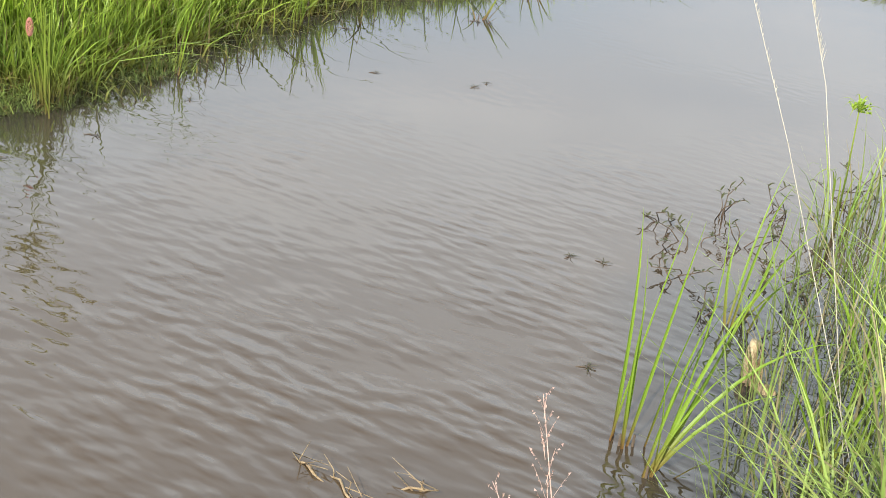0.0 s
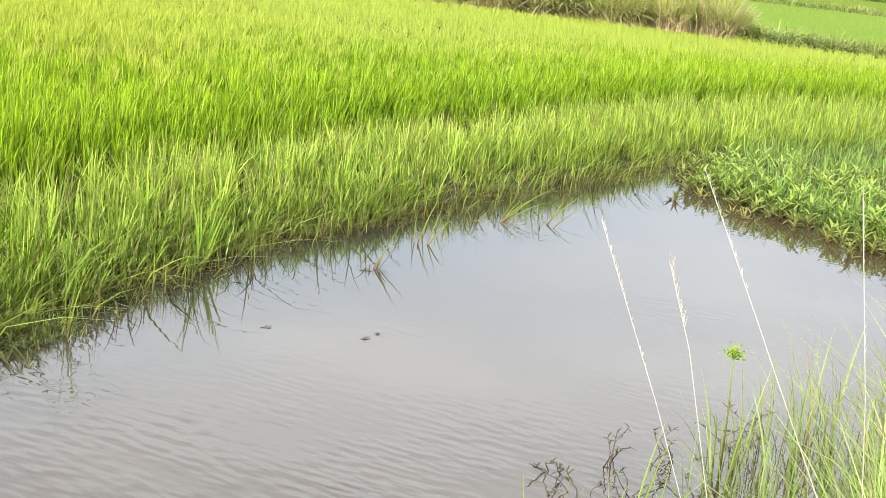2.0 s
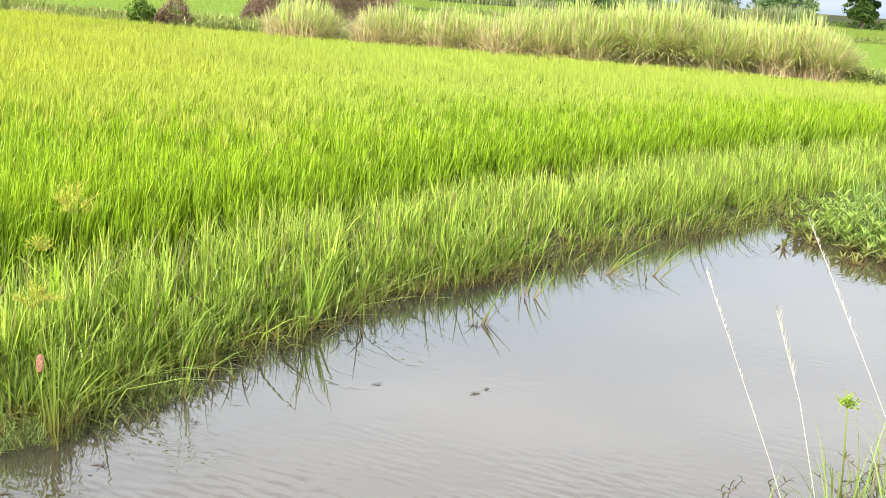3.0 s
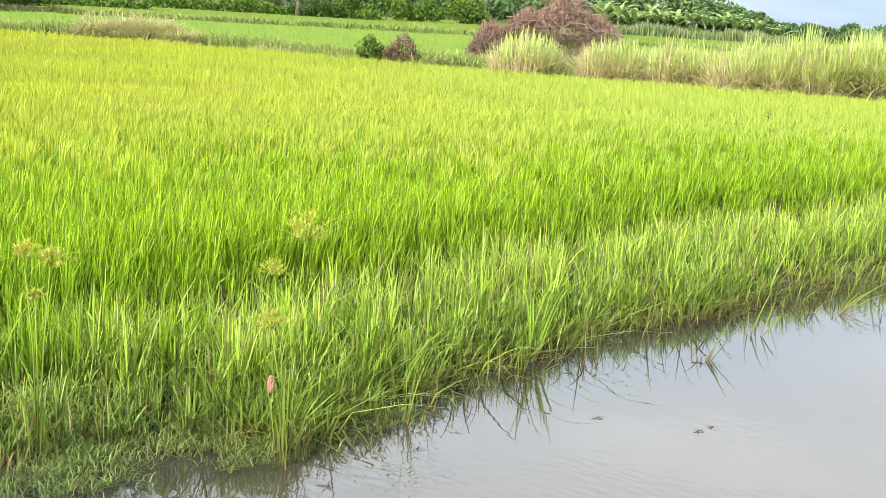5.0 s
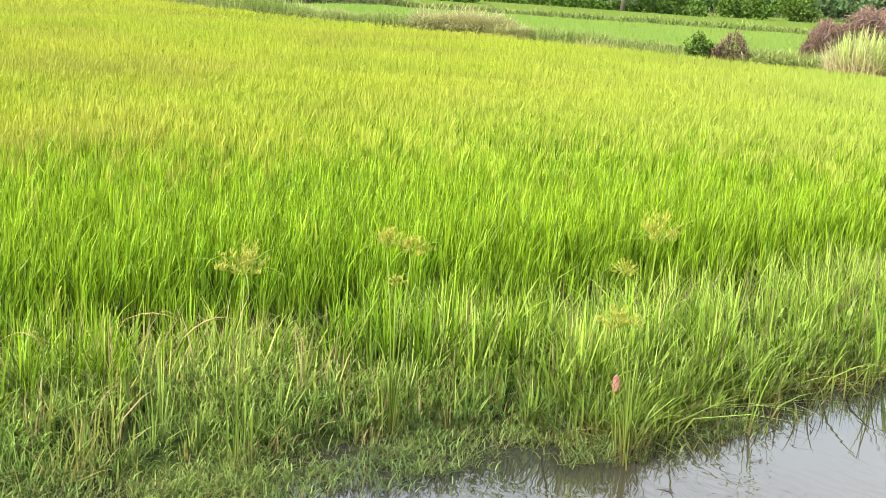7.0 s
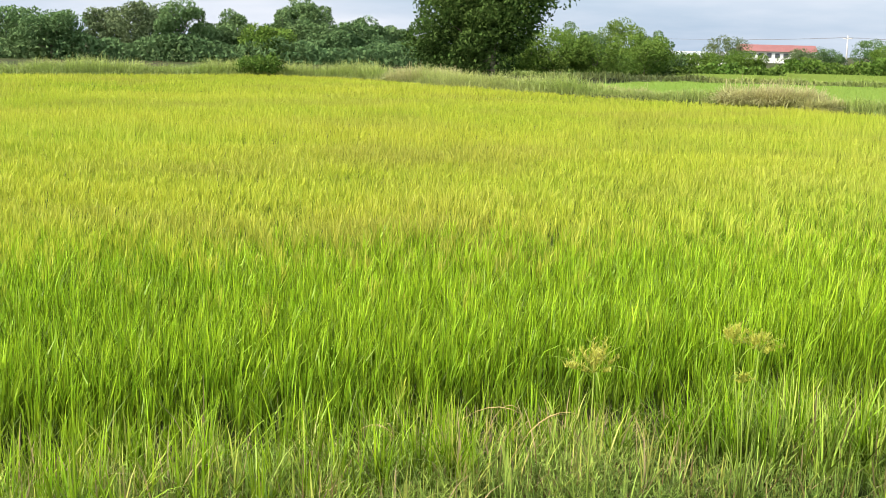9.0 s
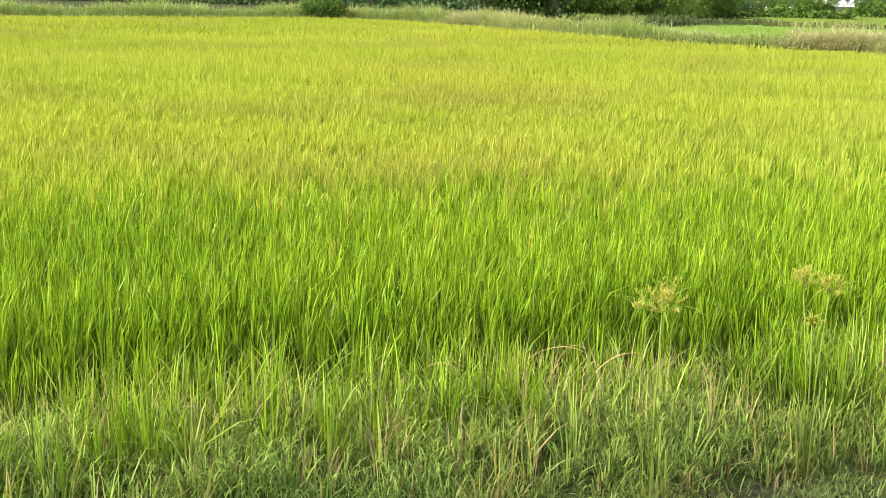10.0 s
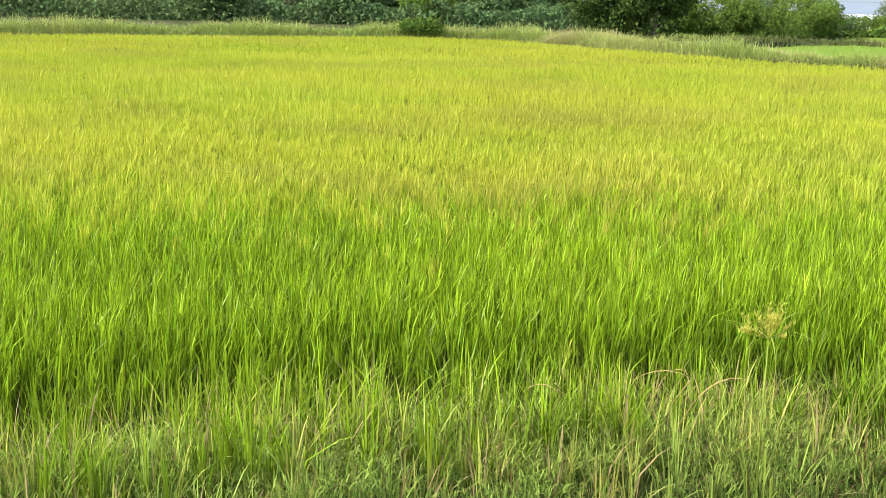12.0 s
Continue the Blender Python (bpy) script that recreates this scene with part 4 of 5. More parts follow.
def tree(place, height, half, low, count, size, material, label, clumps=26, category="tree", name="tree", trunk=0.035, group=""):
    root = new(name)
    pts, cs = crown_points(height, half, low, clumps, count)
    limbs = [tube([(0, 0, -0.1), (0.02 * height, 0, height * 0.3), (0, 0.01 * height, height * 0.62)], [height * trunk, height * trunk * 0.75, height * trunk * 0.4], 7)]
    for c in cs[:9]:
        z0 = min(max(low * 0.7, c[2] * 0.45), height * 0.55)
        limbs.append(tube([(0.01 * height, 0, z0), (c[0] * 0.5, c[1] * 0.5, (z0 + c[2]) * 0.52), tuple(c)], [height * trunk * 0.4, height * trunk * 0.22, height * trunk * 0.08], 5))
    part("trunk", mesh_of("trunk", *joined(limbs), BARK, True), root)
    tagged(part("crown", mesh_of("crown", *leaves_at(pts, size), material), root), kind="stuff")
    root.location = (place[0], place[1], float(ground_height(np.array([place[0]]), np.array([place[1]]))[0]))
    return tagged(root, label, category, group)


# the large dark tree beyond the bund
def large_tree(place):
    root = new("tree")
    side = (0.66, 0.75, 0.0)
    low_pts, low_cs = crown_points(5.0, 2.9, 0.0, 70, 26000)
    top_pts, top_cs = crown_points(9.6, 3.7, 2.6, 90, 36000)
    low_pts, low_cs = low_pts - np.array(side) * 0.9, low_cs - np.array(side) * 0.9
    top_pts, top_cs = top_pts + np.array(side) * 0.5, top_cs + np.array(side) * 0.5
    limbs = [tube([(0, 0, -0.1), (0.15, 0, 2.5), (0.1, 0.1, 5.5)], [0.34, 0.25, 0.13], 9)]
    for q in list(low_cs[:6]) + list(top_cs[:10]):
        z0 = min(q[2] * 0.5, 4.5)
        limbs.append(tube([(0.1, 0, z0), (q[0] * 0.5, q[1] * 0.5, (z0 + q[2]) * 0.52), tuple(q)], [0.12, 0.07, 0.02], 5))
    part("trunk", mesh_of("trunk", *joined(limbs), BARK, True), root)
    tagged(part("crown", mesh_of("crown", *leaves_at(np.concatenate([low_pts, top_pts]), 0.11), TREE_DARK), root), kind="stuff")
    root.location = (place[0], place[1], 0.03)
    tagged(root, "large dense dark green tree standing beyond the paddy", "tree")


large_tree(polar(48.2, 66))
# tree row at the back of the field
for b, dd, hh, ww, low, mt in ((79.0, 112, 4.4, 3.4, 0.0, TREE_LEAF), (76.2, 112, 4.8, 3.2, 0.0, TREE_LEAF), (73.4, 112, 4.6, 3.0, 0.0, TREE_LEAF), (70.6, 112, 4.4, 3.0, 0.0, TREE_LEAF), (68.2, 112, 4.9, 3.2, 0.0, TREE_LEAF), (66.4, 108, 4.2, 2.6, 0.0, TREE_LEAF), (64.3, 118, 4.6, 2.0, 0.5, TREE_PALE), (62.7, 116, 5.4, 3.0, 0.0, TREE_PALE), (61.2, 110, 5.2, 2.6, 0.0, TREE_LEAF),
                           (59.8, 118, 3.9, 2.2, 0.0, TREE_LEAF), (58.7, 112, 4.7, 2.2, 0.0, TREE_LEAF), (57.6, 110, 3.4, 2.0, 0.0, SHRUB_LEAF), (57.0, 118, 4.7, 2.2, 0.0, TREE_LEAF), (56.0, 120, 6.5, 2.3, 0.6, TREE_LEAF), (55.9, 116, 4.2, 2.0, 0.0, TREE_LEAF), (54.8, 112, 3.7, 2.2, 0.0, TREE_LEAF), (53.5, 114, 4.2, 2.4, 0.0, TREE_LEAF), (52.4, 116, 3.8, 2.0, 0.0, TREE_LEAF), (51.4, 125, 2.6, 2.0, 0.0, SHRUB_LEAF)):
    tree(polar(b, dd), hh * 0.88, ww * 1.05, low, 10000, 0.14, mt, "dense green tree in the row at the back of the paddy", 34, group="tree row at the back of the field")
# shrubs and small trees right of the large one
for b, dd, hh, ww, mt in ((46.4, 84, 2.8, 2.0, SHRUB_LEAF), (45.4, 84, 3.0, 2.2, SHRUB_LEAF), (44.4, 96, 4.0, 1.8, TREE_LEAF), (43.6, 84, 2.5, 2.0, SHRUB_LEAF), (42.6, 98, 3.8, 2.4, SHRUB_LEAF), (41.6, 92, 2.8, 2.2, SHRUB_LEAF), (41.3, 118, 4.2, 1.8, TREE_LEAF), (40.9, 96, 1.7, 1.6, TREE_LEAF),
                      (39.4, 120, 1.6, 2.4, SHRUB_LEAF), (38.2, 170, 4.4, 2.6, TREE_PALE), (37.3, 130, 1.9, 2.2, SHRUB_LEAF), (35.2, 130, 2.2, 2.2, TREE_PALE), (34.2, 150, 2.1, 2.4, TREE_LEAF), (32.2, 150, 4.2, 2.4, TREE_LEAF), (31.6, 140, 2.6, 2.8, SHRUB_LEAF), (30.9, 132, 3.4, 1.8, TREE_PALE)):
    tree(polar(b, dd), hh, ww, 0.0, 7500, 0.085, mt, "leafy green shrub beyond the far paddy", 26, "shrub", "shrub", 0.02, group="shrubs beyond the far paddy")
tree(polar(29.8, 110), 6.8, 2.5, 0.3, 9500, 0.085, TREE_PALE, "tall grey-green tree with an open crown", 34)
for b, dd, hh, ww in ((27.6, 118, 3.0, 2.2), (26.2, 120, 2.6, 2.4), (24.6, 120, 2.4, 2.2), (22.8, 125, 2.6, 2.4)):
    tree(polar(b, dd), hh, ww, 0.1, 2200, 0.17, SHRUB_LEAF, "leafy green shrub beyond the far paddy", 16, "shrub", "shrub", 0.02, group="shrubs beyond the far paddy")
# far wood behind the banana plants
for b, dd, hh, ww in ((29.0, 190, 4.4, 6.0), (26.5, 190, 5.0, 6.0), (24.0, 190, 5.4, 6.0), (21.6, 190, 5.8, 6.0), (19.4, 180, 6.0, 6.0), (17.4, 180, 6.0, 5.5), (15.4, 180, 5.8, 5.0), (13.6, 180, 5.4, 4.5), (12.0, 182, 4.4, 3.6), (10.9, 185, 3.4, 2.6), (9.6, 200, 2.3, 2.4), (8.4, 200, 2.1, 2.6), (7.2, 200, 2.4, 2.8), (5.8, 200, 2.6, 3.0), (3.0, 205, 3.4, 5.0), (0.0, 205, 3.6, 5.0), (-6.0, 205, 3.6, 5.0), (-9.0, 200, 3.8, 5.0), (-12.0, 200, 3.8, 5.0)):
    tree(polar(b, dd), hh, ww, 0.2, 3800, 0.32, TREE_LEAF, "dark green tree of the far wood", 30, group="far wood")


def arching_leaf(length, width, climb, bearing, base, parts=6, notch=0.0):
    """A broad leaf that rises at the angle climb and nods over at its tip, folded along the midrib."""
    a, e = radians(bearing), radians(climb)
    dx, dy = math.cos(a), math.sin(a)
    verts, quads = [], []
    for k in range(parts + 1):
        t = k / parts
        r = length * (math.cos(e) * t + 0.28 * t * t)
        z = base[2] + length * (math.sin(e) * t - 0.42 * t ** 3)
        w = width * 0.5 * (0.12 if k == 0 else math.sin(math.pi * min(0.15 + t * 0.84, 0.99)) ** 0.5) * (1 - notch * (k % 2))
        cx, cy = base[0] + dx * r, base[1] + dy * r
        verts += [(cx - dy * w, cy + dx * w, z - w * 0.3), (cx, cy, z), (cx + dy * w, cy - dx * w, z - w * 0.3)]
    for k in range(parts):
        i = 3 * k
        quads += [(i, i + 1, i + 4, i + 3), (i + 1, i + 2, i + 5, i + 4)]
    return np.array(verts), np.array(quads), None


def banana(place, height):
    root = new("banana_plant")
    part("stem", mesh_of("stem", *tube([(0, 0, -0.1), (0, 0, height * 0.3), (0.03, 0, height * 0.5)], [0.15, 0.12, 0.08], 8), BANANA_STEM, True), root)
    for k in range(9):
        part("leaf", mesh_of("leaf", *arching_leaf(height * rng.uniform(0.42, 0.62), rng.uniform(0.38, 0.6), rng.uniform(38, 88), k * 137.5 + rng.uniform(-20, 20), (0, 0, height * rng.uniform(0.40, 0.5)), 7, 0.22), BANANA_LEAF), root)
    root.location = place
    return tagged(root, "banana plant with broad pale torn leaves", "banana plant", "banana plants before the far wood")


for k in range(20):
    b = 17.2 - k * 0.40 + rng.uniform(-0.12, 0.12)
    banana(polar(b, 121 + rng.uniform(-2.5, 2.5), 0.0), rng.uniform(3.3, 4.3) * (1.0 if b > 11.5 else 0.72))


def reed_rows():
    """Upright reeds: a fence-like row before the banana plants, an open stand farther right."""
    sets = []
    for b0, b1, dd, hh, n in ((9.0, 16.6, 116, 1.55, 5200), (-1.6, 6.5, 140, 2.6, 4200), (17.0, 31.0, 150, 1.1, 3500)):
        bb, r = np.radians(rng.uniform(b0, b1, n)), dd + rng.normal(0, 0.5, n)
        q = np.stack([-np.sin(bb) * r, np.cos(bb) * r, np.zeros(n)], 1)
        hgt = hh * rng.uniform(0.45, 1.0, n) * (0.9 + 0.3 * wobble(np.degrees(bb) * 1.3, bb * 0, 1.0))
        sets.append(blades(q, hgt, rng.uniform(0.06, 0.14, n), rng.uniform(0, 6.28, n), np.abs(rng.normal(0.12, 0.12, n)), ts=(0, 0.6, 1.0)))
    return joined(sets)


tagged(new("far_reeds", mesh_of("far_reeds", *reed_rows(), FAR_REED)), "grey-green upright reeds at the far field edge", "reeds", kind="stuff")
tree(polar(-3.0, 146), 5.2, 2.0, 0.9, 4500, 0.2, TREE_DARK, "dark round tree at the far field edge", 22)
tree(polar(-5.4, 148), 4.4, 1.8, 0.7, 3500, 0.2, TREE_DARK, "dark round tree at the far field edge", 22)


def far_hedge():
    q = []
    for b0, b1, dd, hh in ((4.0, 14.0, 150, 0.9), (-14.0, 4.0, 150, 1.1), (14.0, 31.0, 150, 0.8), (26.5, 36.0, 112, 1.3), (36.0, 51.0, 96, 1.0)):
        m = int(300 * (b1 - b0) * (2 if dd < 120 else 1))
        bb, r = np.radians(rng.uniform(b0, b1, m)), dd + rng.normal(0, 0.8, m)
        top = hh * (1 + 0.4 * wobble(np.degrees(bb), r * 0, 1.5))
        q.append(np.stack([-np.sin(bb) * r, np.cos(bb) * r, rng.uniform(0, 1, m) * top], 1))
    return leaves_at(np.concatenate(q), 0.18)


def undergrowth():
    """Dark scrub that closes the foot of the tree row at the back of the field."""
    m = 26000
    bb, r = np.radians(rng.uniform(50.5, 86.0, m)), 109 + rng.normal(0, 1.6, m)
    top = 1.8 * (1 + 0.4 * wobble(np.degrees(bb), r * 0, 1.1))
    return leaves_at(np.stack([-np.sin(bb) * r, np.cos(bb) * r, rng.uniform(0, 1, m) * top], 1), 0.19)


tagged(new("undergrowth", mesh_of("undergrowth", *undergrowth(), TREE_LEAF)), "dark green scrub under the row of trees", "scrub", kind="stuff")
tagged(new("far_hedge", mesh_of("far_hedge", *far_hedge(), SHRUB_LEAF)), "low green hedge of scrub at the far field edge", "hedge", kind="stuff")


def tall_clump(bearing, dist, half, height, straw=0.15, n=900, leaf=CANE_LEAF, arch=0.45, thin=1.0):
    """A domed clump of tall grass: arching leaves of many lengths, with straw stems among them."""
    root = new("tall_grass_clump")
    a, r = rng.uniform(0, 6.28, n), half * rng.uniform(0, 1, n) ** 0.45 * 0.85
    q = np.stack([r * np.cos(a), r * np.sin(a)], 1)
    tall = height * (1.0 - 0.32 * (r / half) ** 2) * (0.92 + 0.10 * wobble(q[:, 0] * 3 + bearing, q[:, 1] * 3, 1.0)) * (0.30 + 0.74 * rng.uniform(0, 1, n) ** 0.65)
    tagged(part("foliage", mesh_of("foliage", *blades(np.column_stack([q, np.zeros(n)]), tall, rng.uniform(0.012, 0.028, n) * thin, np.where(rng.uniform(0, 1, n) < 0.5, a, 0.0) + rng.normal(0, 1.0, n), np.abs(rng.normal(arch * 0.85, 0.3, n)), ts=(0, 0.45, 0.75, 0.9, 1.0), taper=(0.7, 1.0, 0.85, 0.5), droop=0.8), leaf), root), kind="stuff")
    m = int(n * straw)
    if m:
        a, r = rng.uniform(0, 6.28, m), half * rng.uniform(0.45, 1, m) ** 0.5 * 0.98
        q = np.stack([r * np.cos(a), r * np.sin(a)], 1)
        tagged(part("straw", mesh_of("straw", *blades(np.column_stack([q, np.zeros(m)]), height * rng.uniform(0.25, 0.75, m), rng.uniform(0.012, 0.026, m), rng.uniform(0, 6.28, m), np.abs(rng.normal(0.3, 0.25, m)), droop=0.5), CANE_DRY), root, "dry straw-brown stems"), kind="stuff")
    x, y, _ = polar(bearing, dist)
    root.location = (x, y, float(ground_height(np.array([x]), np.array([y]))[0]) - 0.02)
    return tagged(root, "clump of tall pale green grass with straw stems on the bund", "grass clump", "tall grass clumps on the bund")


tall_clump(20.1, 29.6, 0.80, 1.48, 0.2, 3000)
for b, dd, hf, hh, gr in ((16.9, 28.8, 0.48, 1.52, 0.55), (15.9, 28.7, 0.44, 1.46, 0.45), (14.1, 28.5, 0.52, 1.5, 0.4), (13.0, 28.4, 0.5, 1.44, 0.3)):
    tall_clump(b, dd, hf, hh, gr, 2000)
b = 11.4
while b > -2.0:
    tall_clump(b, 28.2 + rng.uniform(-0.3, 0.3), rng.uniform(0.42, 0.62), (1.62 if b > 2.0 else 1.48) * rng.uniform(0.9, 1.06), rng.uniform(0.15, 0.5), 2200)
    b -= rng.uniform(0.65, 1.15)
for b, dd, hf, hh in ((18.6, 29.6, 0.42, 0.62), (22.3, 30.4, 0.5, 0.72), (23.3, 30.7, 0.5, 0.75), (24.4, 31.0, 0.55, 0.70), (28.0, 32.2, 0.5, 0.45), (-3.2, 28.2, 0.55, 0.7), (-4.6, 28.2, 0.8, 0.85), (-6.2, 28.2, 0.7, 0.7)):
    k = tall_clump(b, dd, hf, hh, 0.0, 900, BUND_GRASS, 1.2, 1.3)
    tagged(k, "low rough clump of dull green weeds on the bund", "weeds", "weed clumps on the bund")
for b, dd, hf, hh in ((50.9, 51.5, 1.4, 1.05), (49.5, 50.0, 1.1, 1.0), (42.4, 42.0, 0.9, 0.85), (43.8, 43.0, 0.7, 0.8), (37.0, 36.8, 0.9, 0.95), (35.6, 36.2, 0.85, 0.92), (34.2, 35.2, 0.5, 0.6), (30.5, 33.4, 0.5, 0.45)):
    k = tall_clump(b, dd, hf * 1.25, hh * 1.0, 0.0, 3200, BUND_STRAW, 0.95, 0.9)
    tagged(k, "clump of straw-coloured dry grass on the bund", "grass clump")
tree(polar(57.9, 56), 1.1, 0.9, 0.05, 2600, 0.07, SHRUB_LEAF, "small round green shrub on the bund", 24, "shrub", "shrub", 0.02)
tree(polar(26.6, 31.6), 0.72, 0.42, -0.1, 2200, 0.035, SHRUB_LEAF, "small green shrub on the bund", 22, "shrub", "shrub", 0.02)


def brush_pile(name, place, half, top, sticks_n, twigs_n, turn, label):
    """A broad tangle of dead arching branches and fine twigs."""
    root = new(name)

    def crest(x):
        """Height of the uneven heap along its length."""
        u = min(abs(x) / half, 1.0)
        return top * (1 - u ** 2.2) ** 0.8 * (0.88 + 0.13 * math.sin(x * 2.6 + 0.6) + 0.11 * math.sin(x * 6.1)) + 0.12

    sticks = []
    for k in range(sticks_n):
        x, y = rng.uniform(-half, half) * 0.92, rng.normal(0, half * 0.22)
        h = crest(x) * rng.uniform(0.15, 1.0) ** 0.6
        b, reach = rng.uniform(0, 6.28), rng.uniform(0.12, 0.38) * half * (1.15 - abs(x) / half)
        dx, dy = math.cos(b) * reach, math.sin(b) * reach * 0.6
        drop = rng.uniform(0.05, 0.5) * reach
        pts = [(x - dx, y - dy, max(0.02, h - drop)), (x - dx * 0.45 + rng.normal(0, 0.05), y - dy * 0.4, h * 0.98), (x + dx * 0.3, y + dy * 0.4 + rng.normal(0, 0.05), h), (x + dx * 0.8, y + dy * 0.8, max(0.02, h - drop * 0.8)), (x + dx, y + dy, max(0.02, h - drop * 1.6))]
        s = rng.uniform(0.35, 1.0) ** 1.5
        sticks.append(tube(pts, [0.020 * s, 0.018 * s, 0.014 * s, 0.009 * s, 0.003], 4))
    tagged(part("brushwood", mesh_of("brushwood", *joined(sticks), DEAD_WOOD, True), root), kind="stuff")
    x = rng.uniform(-half, half, twigs_n)
    q = np.column_stack([x, rng.normal(0, half * 0.22, twigs_n), np.array([crest(v) for v in x]) * rng.uniform(0.0, 1.0, twigs_n) ** 0.7])
    tagged(part("twiggery", mesh_of("twiggery", *blades(q, rng.uniform(0.06, 0.24, twigs_n), rng.uniform(0.008, 0.022, twigs_n), rng.uniform(0, 6.28, twigs_n), rng.uniform(0.1, 2.0, twigs_n), ts=(0, 0.5, 1.0)), DEAD_LEAF), root), kind="stuff")
    root.location = place
    root.rotation_euler = (0, 0, radians(turn))
    return tagged(root, label, "brush pile")


brush_pile("brush_pile", (*polar(19.0, 33.6)[:2], 0.05), 2.3, 2.0, 620, 15000, 19, "broad heap of dead reddish-brown branches on the bund")
brush_pile("dead_bush", (*polar(25.5, 31.3)[:2], 0.25), 0.42, 0.62, 60, 900, 25, "small dead brown bush on the bund")


def box(x0, y0, z0, x1, y1, z1):
    v = np.array([(x, y, z) for z in (z0, z1) for y in (y0, y1) for x in (x0, x1)])
    return v, np.array([(0, 2, 3, 1), (4, 5, 7, 6), (0, 1, 5, 4), (2, 6, 7, 3), (0, 4, 6, 2), (1, 3, 7, 5)]), None


def school():
    """A long low house with a red hipped roof."""
    root = new("house")
    part("wall", mesh_of("wall", *box(-8, -3, -0.85, 8, 3, 2.55), WALL), root)
    v = np.array([(-8.5, -3.6, 2.45), (8.5, -3.6, 2.45), (8.5, 3.6, 2.45), (-8.5, 3.6, 2.45), (-8.2, 0, 3.9), (8.2, 0, 3.9)])
    part("roof", mesh_of("roof", v, [(0, 1, 5, 4), (2, 3, 4, 5)], [(1, 2, 5), (3, 0, 4)], ROOF), root, "red metal roof")
    for k in range(9):
        x = -7.0 + k * 1.75
        w = part("window", mesh_of("window", *box(x - 0.5, -3.03, 1.1, x + 0.5, -2.9, 2.1), GLASS_DARK), root)
        part("sill", mesh_of("sill", *box(x - 0.58, -3.08, 1.02, x + 0.58, -2.9, 1.1), WALL), w)
    root.location = polar(36.2, 300, 0.08)
    root.rotation_euler = (0, 0, radians(36.2 + 6))
    tagged(root, "long white house with a red metal roof behind trees", "house")


school()


def long_shed():
    root = new("shed")
    part("wall", mesh_of("wall", *box(-4, -2, -0.1, 4, 2, 2.3), WALL), root)
    v = np.array([(-4.3, -2.4, 2.25), (4.3, -2.4, 2.25), (4.3, 2.4, 2.25), (-4.3, 2.4, 2.25), (-4.3, 0, 2.8), (4.3, 0, 2.8)])
    part("roof", mesh_of("roof", v, [(0, 1, 5, 4), (2, 3, 4, 5)], [(1, 2, 5), (3, 0, 4)], SHEET), root, "pale sheet roof")
    for k in range(5):
        x = -3.2 + k * 1.6
        part("opening", mesh_of("opening", *box(x - 0.6, -2.03, 1.2, x + 0.6, -1.9, 1.95), GLASS_DARK), root)
    root.location = polar(39.3, 200, -0.75)
    root.rotation_euler = (0, 0, radians(39.6 - 14))
    tagged(root, "long white shed with a pale sheet roof", "shed")


long_shed()


def power_pole(place, height):
    root = new("power_pole")
    part("post", mesh_of("post", *tube([(0, 0, -0.1), (0, 0, height)], [0.16, 0.11], 8), CONCRETE, True), root)
    part("crossarm", mesh_of("crossarm", *box(-0.9, -0.06, height - 0.5, 0.9, 0.06, height - 0.38), CONCRETE), root)
    root.location = place
    return tagged(root, "pale concrete power pole", "power pole")


power_pole(polar(33.4, 235, 0.0), 5.3)
power_pole(polar(22.0, 190, 0.0), 5.3)
power_pole(polar(43.5, 290, 0.0), 5.3)
for off in (-0.8, 0.8):
    pts = []
    ends = [polar(22.0, 190, 5.0), polar(33.4, 235, 5.0), polar(43.5, 290, 5.0)]
    for (a, b) in zip(ends, ends[1:]):
        for k in range(12):
            t = k / 12
            pts.append((a[0] + (b[0] - a[0]) * t + off, a[1] + (b[1] - a[1]) * t, a[2] - 1.2 * 4 * t * (1 - t) * 0.5))
    pts.append(ends[-1])
    tagged(new("power_cable", mesh_of("power_cable", *tube(pts, [0.03] * len(pts), 4), CABLE)), "dark sagging power cable between poles", "cable")

# ------------------------------------------------------------------ plants of the bank and the pool


def curved_blade(base, tip, width, bow=0.0, parts=6, side=None, sway=(0, 0, 0)):
    """One long leaf from base to tip, folded along its middle, bowed upwards."""
    b, t = Vector(base), Vector(tip)
    ax = t - b
    s = Vector(side) if side else ax.cross(Vector((0, 0, 1)))
    s = s.normalized() if s.length > 1e-6 else Vector((1, 0, 0))
    nrm = s.cross(ax).normalized()
    verts, quads = [], []
    for k in range(parts + 1):
        u = k / parts
        c = b + ax * u + Vector((0, 0, 1)) * bow * 4 * u * (1 - u) + Vector(sway) * u * u * u
        w = width * 0.5 * max(0.04, min(1.0, 0.55 + u * 2.0) * (1 - u ** 2.2))
        verts += [tuple(c - s * w + nrm * w * 0.35), tuple(c), tuple(c + s * w + nrm * w * 0.35)]
    for k in range(parts):
        i = 3 * k
        quads += [(i, i + 1, i + 4, i + 3), (i + 1, i + 2, i + 5, i + 4)]
    return np.array(verts), np.array(quads), None


